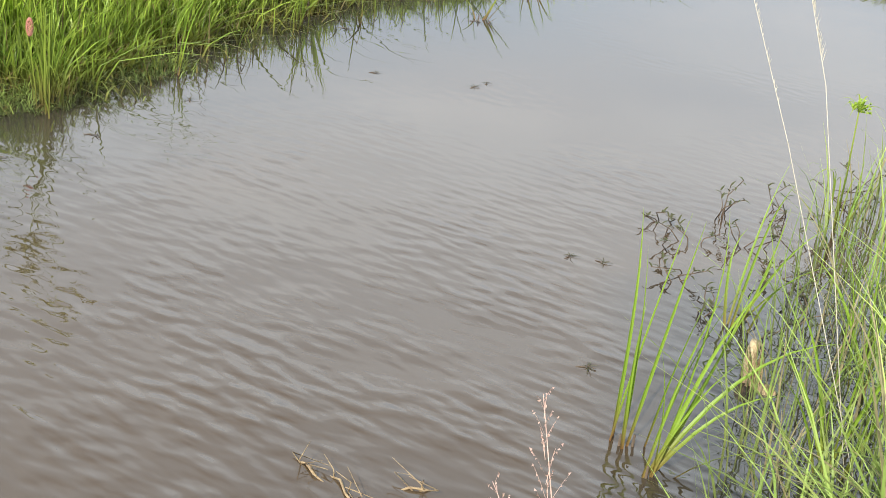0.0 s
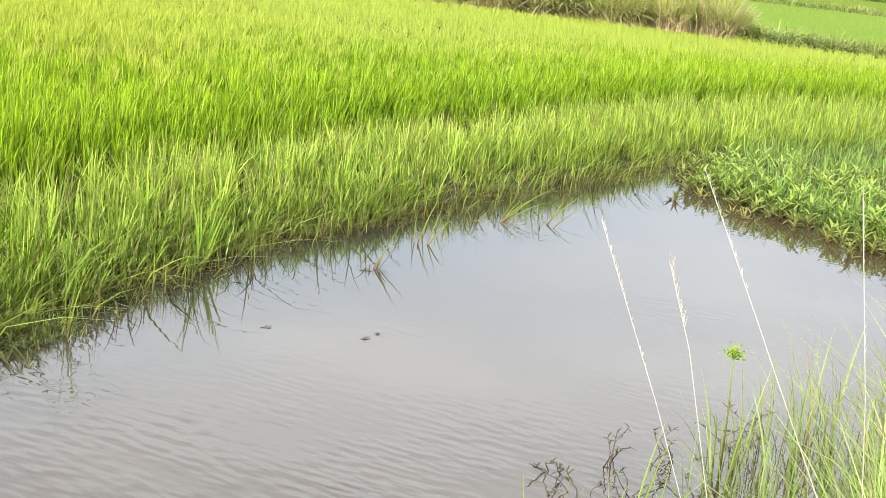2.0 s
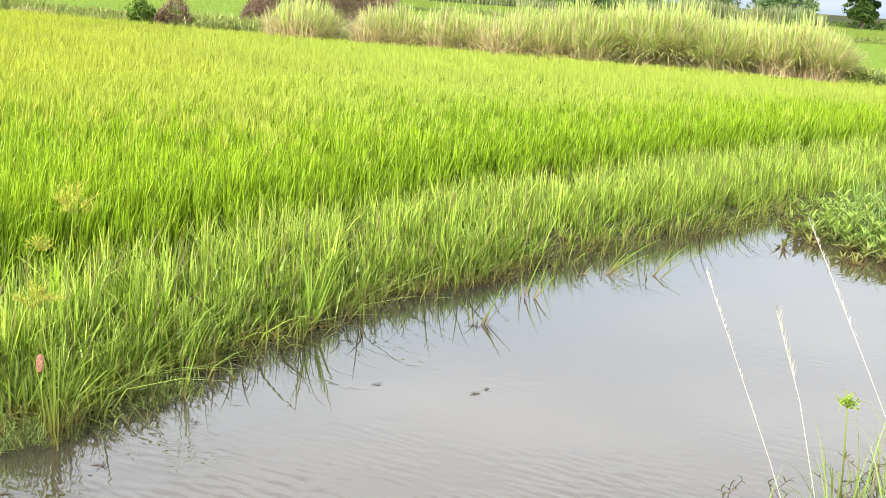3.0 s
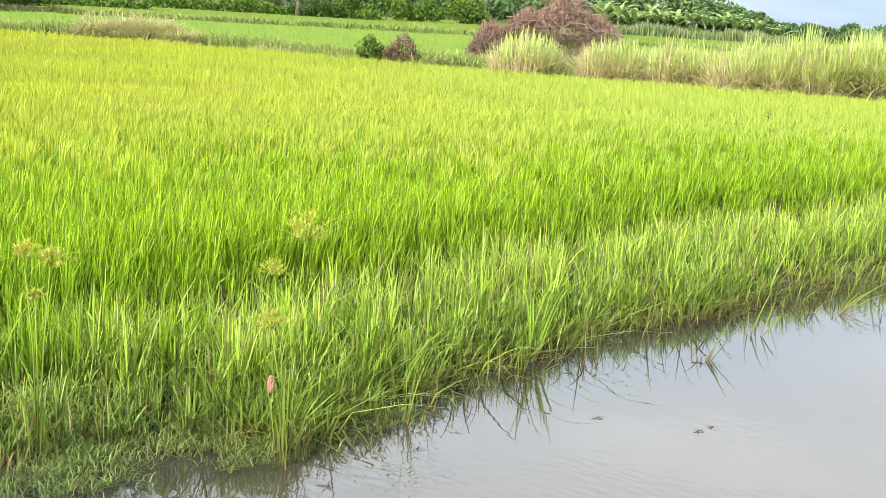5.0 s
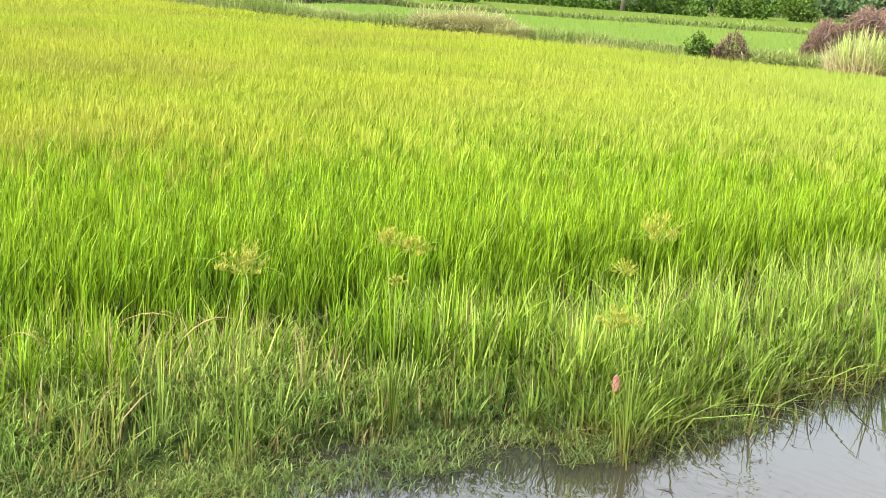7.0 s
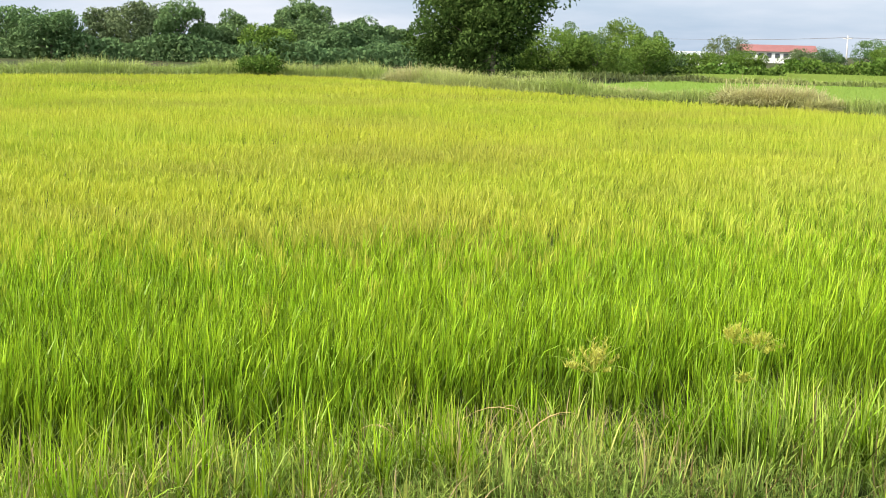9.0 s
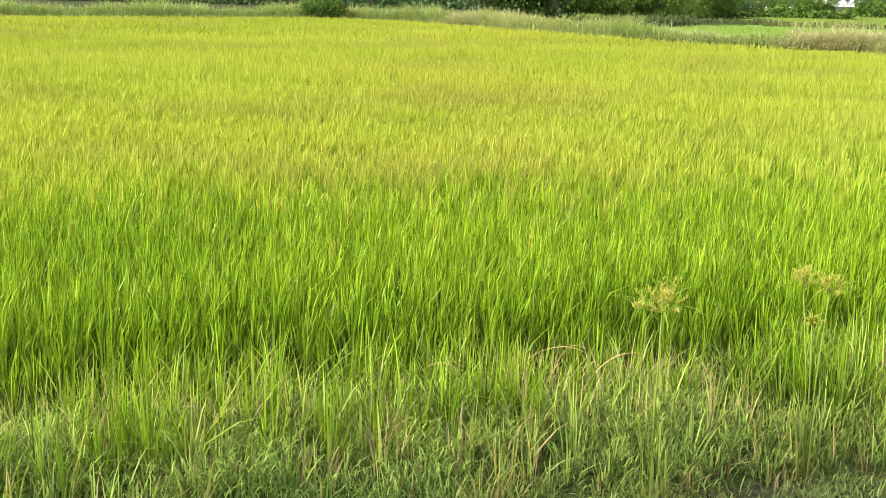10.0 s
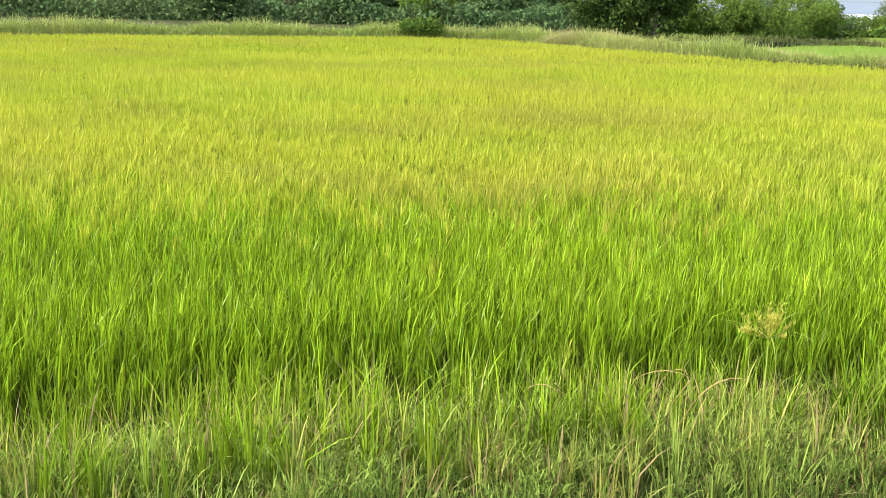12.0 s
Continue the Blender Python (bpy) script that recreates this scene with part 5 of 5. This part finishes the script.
def sedge(place, stems, material=UMBEL, leaves=9, label="sedge with yellow-green flower heads at the water's edge", leaf_len=0.5):
    """A sedge: long leaves from the foot, upright stems, each with an umbel of rays and long bracts."""
    root = new("sedge_plant")
    for k in range(int(leaves * 2)):
        a = k * 2.4 + rng.uniform(-0.6, 0.6)
        L = leaf_len * rng.uniform(0.4, 1.15)
        r = L * rng.uniform(0.05, 0.42)
        f = rng.uniform(0.0, 0.08)
        part("leaf", mesh_of("leaf", *curved_blade((f * math.cos(a), f * math.sin(a), 0), (math.cos(a) * r, math.sin(a) * r, L * rng.uniform(0.6, 0.95)), rng.uniform(0.004, 0.008), rng.uniform(0.0, 0.12), 7, None, (math.cos(a) * L * rng.uniform(0, 0.3), math.sin(a) * L * rng.uniform(0, 0.3), -L * rng.uniform(0.0, 0.45))), SEDGE), root)
    for (tx, ty, tz, size, bracts) in stems:
        size, bracts = size * 1.2, bracts + 3
        st = part("stem", mesh_of("stem", *tube([(tx * 0.05, ty * 0.05, 0), (tx * 0.4, ty * 0.4, tz * 0.55), (tx, ty, tz)], [0.0036, 0.0028, 0.002], 6), SEDGE, True), root)
        rays = []
        for j in range(26):
            a, e = j * 2.4, rng.uniform(0.1, 1.4)
            d = Vector((math.cos(a) * math.cos(e), math.sin(a) * math.cos(e), math.sin(e))) * size * rng.uniform(0.5, 1.05)
            tip = Vector((tx, ty, tz)) + d
            rays.append(curved_blade((tx, ty, tz), tuple(tip), 0.0025, 0.0, 2))
            m = 15
            c = np.array([Vector((tx, ty, tz)) + d * float(u) for u in rng.uniform(0.55, 1.05, m)])
            rays.append(blades(c, size * rng.uniform(0.12, 0.28, m), 0.0042, rng.uniform(0, 6.28, m), rng.uniform(0.2, 1.5, m), ts=(0, 0.5, 1.0)))
        part("flower_head", mesh_of("flower_head", *joined(rays), material), st)
        for j in range(bracts):
            a = j * 6.28 / bracts + rng.uniform(-0.4, 0.4)
            L = size * rng.uniform(1.2, 2.4)
            part("bract", mesh_of("bract", *curved_blade((tx, ty, tz), (tx + math.cos(a) * L, ty + math.sin(a) * L, tz + rng.uniform(-0.3, 0.5) * L), 0.006, 0.03), SEDGE), st)
    root.location = place
    return tagged(root, label, "sedge")


sedge((-2.37, 4.02, 0.0), [(-0.03, 0.14, 0.80, 0.10, 4), (-0.09, 0.03, 0.68, 0.05, 3), (-0.05, -0.05, 0.50, 0.085, 4)], leaves=20, label="tall sedge with yellow flower heads rising from the pool edge", leaf_len=0.55)
sedge((-3.09, 3.52, 0.03), [(0.02, 0.03, 0.68, 0.075, 4), (-0.07, 0.0, 0.69, 0.07, 4), (-0.02, 0.0, 0.56, 0.035, 2)], leaves=7, label="sedge with two brownish-yellow flower heads among bank grass")
sedge((-3.19, 2.82, 0.03), [(0.01, 0.0, 0.68, 0.095, 5)], leaves=6, label="sedge with one spiky yellow flower head among dry grass")
sedge((0.36, 4.3, -0.03), [(-0.03, -0.10, 0.50, 0.036, 4)], UMBEL_GREEN, 10, "sedge with a fresh green flower head standing in the pool", 0.45)


def egg_mass(place):
    """A spindle of many tiny eggs glued round a stem."""
    v, q, t = [], [], []
    sets = []
    for k in range(150):
        z = (k / 149 - 0.5)
        a = k * 2.4
        r = 0.0105 * math.sqrt(max(0.0, 1 - (2 * z) ** 2)) + 0.001
        c = np.array((math.cos(a) * r, math.sin(a) * r, z * 0.062))
        o = np.array([(1, 0, 0), (-1, 0, 0), (0, 1, 0), (0, -1, 0), (0, 0, 1), (0, 0, -1)]) * 0.0030
        f = np.array([(0, 2, 4), (2, 1, 4), (1, 3, 4), (3, 0, 4), (2, 0, 5), (1, 2, 5), (3, 1, 5), (0, 3, 5)])
        sets.append((c + o, None, f))
    ob = new("snail_spawn", mesh_of("snail_spawn", *joined(sets), EGGS, True))
    ob.location = place
    return tagged(ob, "pink snail egg cluster glued to a sedge stem", "snail eggs")


egg_mass((-2.40, 3.95, 0.30))


def reed_tuft(place, tips, width=0.011, label="clump of upright green reed blades in the water"):
    root = new("reed_tuft")
    for (dx, dy, h, bow) in tips:
        f = (rng.uniform(-0.03, 0.03), rng.uniform(-0.03, 0.03), -0.06)
        part("leaf", mesh_of("leaf", *curved_blade(f, (dx, dy, h), width * rng.uniform(0.7, 1.2), bow, 8, (1, rng.normal(0.3, 0.8), 0), (rng.normal(0.01, 0.04), rng.normal(0, 0.03), -h * rng.uniform(0, 0.08))), REED), root)
    part("stalk_base", mesh_of("stalk_base", *tube([(0, 0, -0.12), (0, 0, 0.03)], [0.006, 0.003], 7), DARK_STEM, True), root, "dark wet foot")
    root.location = place
    return tagged(root, label, "reeds", "reeds in the pool")


reed_tuft((-0.145, 2.66, 0.0), [(-0.03, 0.12, 0.55, 0.02), (0.05, 0.1, 0.58, 0.02), (-0.02, 0.02, 0.36, 0.0), (0.0, 0.06, 0.48, 0.0)], 0.010)
reed_tuft((-0.115, 2.67, 0.0), [(0.06, 0.1, 0.55, 0.02), (0.08, 0.06, 0.41, 0.0)], 0.009)
reed_tuft((-0.07, 2.55, 0.0), [(0.14, 0.22, 0.46, 0.03), (0.09, 0.24, 0.52, 0.02), (0.30, 0.28, 0.34, 0.07), (0.26, 0.14, 0.22, 0.07), (0.05, 0.12, 0.46, 0.0), (0.34, 0.06, 0.10, 0.07), (0.14, 0.32, 0.56, 0.03), (0.12, 0.1, 0.3, 0.02), (0.18, 0.3, 0.42, 0.0), (0.02, 0.06, 0.3, 0.0), (0.22, 0.34, 0.5, 0.02)], 0.010)
reed_tuft((0.08, 3.44, 0.0), [(0.05, 0.25, 0.40, 0.04), (0.18, 0.1, 0.33, 0.06), (-0.1, 0.1, 0.28, 0.03), (0.3, 0.1, 0.2, 0.1), (0.1, -0.2, 0.3, 0.05), (0.02, 0.2, 0.46, 0.0), (0.1, 0.1, 0.36, 0.0)], 0.010)
reed_tuft((0.32, 2.74, 0.0), [(0.05, 0.2, 0.52, 0.04), (0.18, 0.1, 0.48, 0.06), (-0.12, 0.1, 0.38, 0.06), (-0.2, 0.0, 0.3, 0.08), (0.1, -0.1, 0.5, 0.03), (-0.05, 0.15, 0.56, 0.0), (0.25, 0.2, 0.4, 0.1), (-0.15, -0.1, 0.3, 0.05)], 0.012)
reed_tuft((0.42, 3.2, 0.0), [(0.05, 0.2, 0.5, 0.04), (0.14, 0.1, 0.5, 0.06), (-0.12, 0.1, 0.40, 0.06), (-0.2, 0.1, 0.3, 0.08), (-0.05, 0.15, 0.56, 0.0)], 0.010)
reed_tuft((-2.17, 4.66, 0.0), [(0.02, 0.02, 0.36, 0.0), (0.05, 0.0, 0.30, 0.02), (-0.03, 0.05, 0.40, 0.0)], 0.008)
reed_tuft((-2.10, 5.95, 0.03), [(-0.06, 0.05, 0.42, 0.0), (0.08, 0.08, 0.44, 0.0), (0.0, 0.1, 0.40, 0.0), (0.12, 0.02, 0.34, 0.02), (-0.02, 0.0, 0.34, 0.0), (0.03, 0.12, 0.36, 0.0), (-0.09, 0.1, 0.3, 0.02), (0.1, 0.14, 0.32, 0.03)], 0.015, "clump of broad bright green blades on the bank")
reed_tuft((-0.93, 8.02, 0.0), [(0.22, 0.3, 0.16, 0.03), (0.32, 0.6, 0.20, 0.04), (0.30, 0.45, 0.12, 0.04), (0.16, 0.42, 0.22, 0.02), (0.36, 0.2, 0.07, 0.03), (0.1, 0.3, 0.18, 0.0)], 0.011, "broken green reeds lying over the water")
reed_tuft((-0.66, 8.12, 0.0), [(0.25, 0.45, 0.20, 0.02), (0.14, 0.4, 0.15, 0.02), (0.34, 0.5, 0.13, 0.03), (0.2, 0.1, 0.06, 0.02)], 0.010, "broken green reeds lying over the water")
reed_tuft((-1.05, 7.98, 0.0), [(0.05, 0.06, 0.10, 0.0), (-0.04, 0.1, 0.07, 0.0)], 0.009, "broken green reeds lying over the water")
reed_tuft((-1.36, 6.42, 0.0), [(0.1, 0.15, 0.14, 0.02), (-0.08, 0.1, 0.10, 0.02), (0.14, -0.05, 0.05, 0.02), (0.08, 0.25, 0.24, 0.0), (0.2, 0.3, 0.2, 0.03)], 0.010, "broken green reeds lying over the water")
reed_tuft((-1.25, 7.15, 0.0), [(0.12, 0.2, 0.22, 0.02), (0.2, 0.1, 0.14, 0.04), (0.05, 0.2, 0.28, 0.0), (-0.06, 0.1, 0.2, 0.0)], 0.009, "broken green reeds lying over the water")


def dry_stalk(tip, low, base, feather=0.0, label="pale dry grass stalk with a thin seed spike"):
    root = new("dry_stalk")
    part("stem", mesh_of("stem", *tube([base, tuple((Vector(base) + Vector(low)) / 2), low, tip], [0.0011, 0.0010, 0.0009, 0.0007], 5), STRAW, True), root)
    a, b = Vector(low), Vector(tip)
    m = 70
    t = rng.uniform(0.2, 1.0, m)
    c = np.array([a + (b - a) * float(u) for u in t])
    part("seed_spike", mesh_of("seed_spike", *blades(c, rng.uniform(0.010, 0.018 + feather, m), 0.0012, rng.uniform(0, 6.28, m), rng.uniform(0.1, 0.3, m), ts=(0, 0.5, 1.0)), STRAW), root)
    return tagged(root, label, "grass stalk", "dry grass stalks on the near bank")


dry_stalk((-0.11, 2.87, 1.12), (0.07, 2.72, 0.76), (0.40, 2.45, 0.02))
dry_stalk((0.09, 2.77, 1.28), (0.24, 2.62, 1.00), (0.74, 2.15, 0.05))
dry_stalk((0.05, 2.88, 1.05), (0.12, 2.78, 0.88), (0.36, 2.55, 0.02), 0.02)
dry_stalk((0.36, 2.42, 1.33), (0.43, 2.40, 0.95), (0.56, 2.35, 0.05))
dry_stalk((0.39, 2.22, 1.36), (0.43, 2.20, 1.05), (0.60, 2.15, 0.05))


def pink_head(place):
    root = new("seeding_grass")
    part("stem", mesh_of("stem", *tube([(0, 0, 0), (-0.02, 0.06, 0.25), (-0.06, 0.12, 0.46)], [0.0016, 0.0014, 0.0008], 5), PINK_SEED, True), root)
    for k in range(22):
        t = 0.34 + k * 0.03
        c = Vector((-0.06 * t, 0.12 * t, 0.46 * t))
        a = k * 2.4
        e = c + Vector((math.cos(a) * 0.05, math.sin(a) * 0.05, 0.095)) * (1.3 - t)
        part("seed_branch", mesh_of("seed_branch", *joined([curved_blade(tuple(c), tuple(e), 0.0018, 0.004, 3), leaves_at(np.array([c + (e - c) * u for u in (0.3, 0.5, 0.65, 0.8, 0.9, 1.0)]), 0.0035)]), PINK_SEED), root)
    root.location = place
    return tagged(root, "pinkish dry grass seed head on the near bank", "grass stalk")


pink_head((-0.16, 1.84, 0.02)).rotation_euler = (0.0, -0.10, 0.0)
lower_head = pink_head((-0.10, 1.80, 0.0))
lower_head.scale, lower_head.rotation_euler = (0.8, 0.8, 0.75), (0.1, 0.30, 0.4)
bent_head = pink_head((-0.13, 1.82, 0.0))
bent_head.scale, bent_head.rotation_euler = (0.8, 0.8, 0.8), (0.0, -0.35, 0.2)


def snag(place):
    root = new("rotten_stump")
    fib = [curved_blade((rng.uniform(-0.03, 0.03), rng.uniform(-0.05, 0.05), -0.03), (rng.uniform(-0.04, 0.02), rng.uniform(-0.02, 0.08), rng.uniform(0.05, 0.12)), 0.012, 0.01, 4) for _ in range(34)]
    part("fibres", mesh_of("fibres", *joined(fib), SNAG), root)
    part("stub", mesh_of("stub", *tube([(-0.02, 0.05, 0.0), (-0.02, 0.06, 0.09), (-0.015, 0.06, 0.125)], [0.024, 0.021, 0.017], 9), PALE_STUB, True), root, "pale cut stub")
    bm = bmesh.new()
    bmesh.ops.create_icosphere(bm, subdivisions=3, radius=0.036)
    for v in bm.verts:
        v.co *= 1 + 0.25 * noise.noise(v.co * 30)
        v.co.z *= 0.45
    me = bpy.data.meshes.new("root_mass")
    bm.to_mesh(me)
    bm.free()
    me.materials.append(SNAG)
    for f in me.polygons:
        f.use_smooth = True
    ob = part("root_mass", me, root)
    ob.location = (0.05, -0.03, 0.0)
    root.location = place
    return tagged(root, "rotten straw-coloured plant stump half sunk in the pool", "stump")


snag((0.14, 3.12, 0.0)).scale = (0.75, 0.75, 0.8)


def water_weed(place, spread, height, stems=5):
    """A tangle of dark stems with small leaves that breaks the water."""
    root = new("water_weed")
    for _ in range(stems):
        a, r = rng.uniform(0, 6.28), spread * rng.uniform(0.4, 1.0)
        h = height * rng.uniform(0.3, 0.8)
        p0, p1 = (rng.normal(0, spread * 0.2), rng.normal(0, spread * 0.2), -0.03), (math.cos(a) * r, math.sin(a) * r, h)
        pm = tuple((np.array(p0) + p1) / 2 + (rng.normal(0, 0.02), rng.normal(0, 0.02), h * 0.25))
        st = part("stem", mesh_of("stem", *tube([p0, pm, p1], [0.0022, 0.0018, 0.0011], 5), DARK_STEM, True), root)
        for k in range(4):
            u = rng.uniform(0.35, 1.0)
            c = np.array(pm) * (1 - u) + np.array(p1) * u
            b = rng.uniform(0, 6.28)
            part("leaf", mesh_of("leaf", *curved_blade(tuple(c), tuple(c + np.array((math.cos(b), math.sin(b), rng.uniform(-0.2, 0.6))) * 0.028), 0.008, 0.004, 3), WATER_WEED), st)
    root.location = place
    return tagged(root, "tangle of dark weed stems and small leaves breaking the water", "water weed", "weeds in the pool")


for x, y, s, h in ((-0.19, 4.15, 0.10, 0.08), (-0.08, 3.95, 0.14, 0.12), (-0.02, 4.3, 0.15, 0.20), (-0.12, 3.72, 0.12, 0.07), (0.08, 4.05, 0.14, 0.12), (0.18, 4.5, 0.15, 0.10), (0.2, 3.8, 0.15, 0.08), (0.38, 4.7, 0.18, 0.10), (0.15, 3.45, 0.14, 0.06), (0.3, 4.1, 0.16, 0.12), (0.5, 4.95, 0.18, 0.12), (-0.02, 3.5, 0.10, 0.08), (0.28, 3.6, 0.14, 0.08)):
    water_weed((x, y, 0.0), s, h)


def floating_sprig(place, turn, size=0.07):
    """A small uprooted grass shoot that lies on the water, its thin leaves spread flat."""
    root = new("floating_grass")
    part("stalk", mesh_of("stalk", *tube([(-size * 0.8, 0, -0.002), (0, size * 0.15, 0.001), (size * 0.5, -size * 0.1, 0.0)], [0.0012, 0.0016, 0.0008], 5), DARK_STEM, True), root)
    for k in range(6):
        a = k * 1.05 + rng.normal(0, 0.35)
        L = size * rng.uniform(0.5, 1.15)
        part("leaf", mesh_of("leaf", *curved_blade((0, size * 0.12, 0.0), (math.cos(a) * L, size * 0.12 + math.sin(a) * L, rng.uniform(-0.002, 0.008)), 0.0035, 0.002, 3), WATER_WEED), root)
    root.location, root.rotation_euler = place, (0, 0, turn)
    return tagged(root, "dark grass shoot floating on the muddy water", "floating grass", "floating grass shoots")


for x, y, a, s in ((-0.27, 3.0, 0.2, 0.04), (-0.43, 3.69, 1.0, 0.036), (-0.33, 3.69, -0.4, 0.036), (-1.52, 5.19, 0.4, 0.035), (-1.10, 5.26, 0.9, 0.04), (-2.1, 3.85, 0.1, 0.05), (-1.07, 5.35, 1.4, 0.03), (-1.36, 6.39, 0.3, 0.06), (-1.85, 5.8, 0.1, 0.05), (-2.0, 4.4, 2.0, 0.04), (-2.25, 3.5, 0.7, 0.06)):
    floating_sprig((x, y, 0.002), a, s)


def drowned_twig(place, turn, size):
    """A pale broken twig with a few forks, half under the water."""
    root = new("drowned_twig", mesh_of("drowned_twig", *tube([(-size, 0, -0.012), (-size * 0.2, size * 0.12, 0.004), (size * 0.4, -size * 0.05, 0.006), (size, size * 0.1, -0.006)], [0.0022, 0.0030, 0.0026, 0.0014], 6), SNAG, True))
    for k in range(4):
        x, up = rng.uniform(-0.5, 0.7) * size, rng.uniform(0.01, 0.05)
        part("fork", mesh_of("fork", *tube([(x, 0, 0.0), (x + rng.normal(0, 0.02), rng.normal(0, 0.02), up * 0.6), (x + rng.normal(0, 0.03), rng.normal(0, 0.03), up)], [0.0016, 0.0013, 0.0007], 5), SNAG, True), root)
    root.location, root.rotation_euler = place, (0, 0, turn)
    return tagged(root, "pale broken twig half under the muddy water", "twig", "twigs in the pool")


for x, y, a, s in ((-0.76, 2.26, -0.6, 0.07), (-0.66, 2.22, 2.4, 0.08), (-0.53, 2.28, 0.4, 0.05)):
    drowned_twig((x, y, 0.0), a, s)


def weed_plant(seed):
    """An upright weed: a stem with lance-shaped leaves set spirally."""
    h = rng.uniform(0.08, 0.19)
    root = new("broadleaf_weed", mesh_of("broadleaf_weed", *tube([(0, 0, -0.03), (rng.uniform(-0.03, 0.03), rng.uniform(-0.03, 0.03), h * 0.6), (rng.uniform(-0.05, 0.05), rng.uniform(-0.05, 0.05), h)], [0.004, 0.0035, 0.002], 5), DARK_STEM, True))
    for k in range(13):
        a = k * 2.4 + seed
        z = h * (0.25 + 0.75 * k / 12)
        L = rng.uniform(0.08, 0.15) * (1.1 - 0.4 * k / 12)
        ob = part("leaf", WEED_LEAVES[k % 4], root)
        ob.location, ob.rotation_euler, ob.scale = (0, 0, z), (0, rng.uniform(-0.9, -0.05), a), (L, L, L)
    return tagged(root, "leafy light green weed at the pool margin", "weed", "broadleaf weeds at the pool end")


WEED_LEAVES = [mesh_of("leaf", *curved_blade((0, 0, 0), (1, 0, 0), 0.16 + 0.025 * k, 0.12, 4), WEED) for k in range(4)]
PATCH = [(0.46, 10.9), (0.46, 10.3), (0.75, 9.75), (1.1, 9.35), (1.6, 8.78), (2.3, 8.3), (3.2, 7.9), (4.2, 9.0), (3.6, 10.4), (2.2, 11.2), (1.1, 11.6)]
kinds = [weed_plant(k * 0.7) for k in range(6)]
spots = rng.normal(0, 0.10, (300, 2)) + np.concatenate([scatter(PATCH, 150), scatter(MARGIN, 80), scatter([(x - 0.16, y - 0.26) for x, y in MARGIN], 70)])
for k, (x, y) in enumerate(spots):
    z = max(float(ground_height(np.array([x]), np.array([y]))[0]), -0.08)
    m = pose(x, y, z, rng.uniform(-10, 10), rng.uniform(-10, 10), rng.uniform(0, 360))
    if k < 6:
        kinds[k].matrix_basis = m
    else:
        copy_thing(kinds[k % 6], m)


def withered_leaf(foot, tip, end):
    """A bent stem of the bank grass with a hanging brown leaf."""
    root = new("withered_grass", mesh_of("withered_grass", *tube([foot, tuple((Vector(foot) + Vector(tip)) / 2 + Vector((0, 0, 0.05))), tip], [0.0018, 0.0015, 0.0012], 5), WITHERED, True))
    part("leaf", mesh_of("leaf", *curved_blade(tip, end, 0.012, 0.05, 6), WITHERED), root)
    part("leaf", mesh_of("leaf", *curved_blade(tip, tuple(Vector(end) * 0.6 + Vector(tip) * 0.4 + Vector((0.03, 0.05, 0.02))), 0.010, 0.04, 5), WITHERED), root)
    return tagged(root, "withered brown grass leaf bent over in the bank grass", "dry grass", "withered grass leaves on the bank")


withered_leaf((-4.02, 2.55, 0.08), (-3.98, 2.62, 0.34), (-4.10, 2.50, 0.30))
withered_leaf((-3.85, 2.95, 0.08), (-3.75, 3.05, 0.40), (-3.92, 2.85, 0.34))
withered_leaf((-3.72, 2.9, 0.08), (-3.66, 3.0, 0.36), (-3.55, 3.2, 0.40))
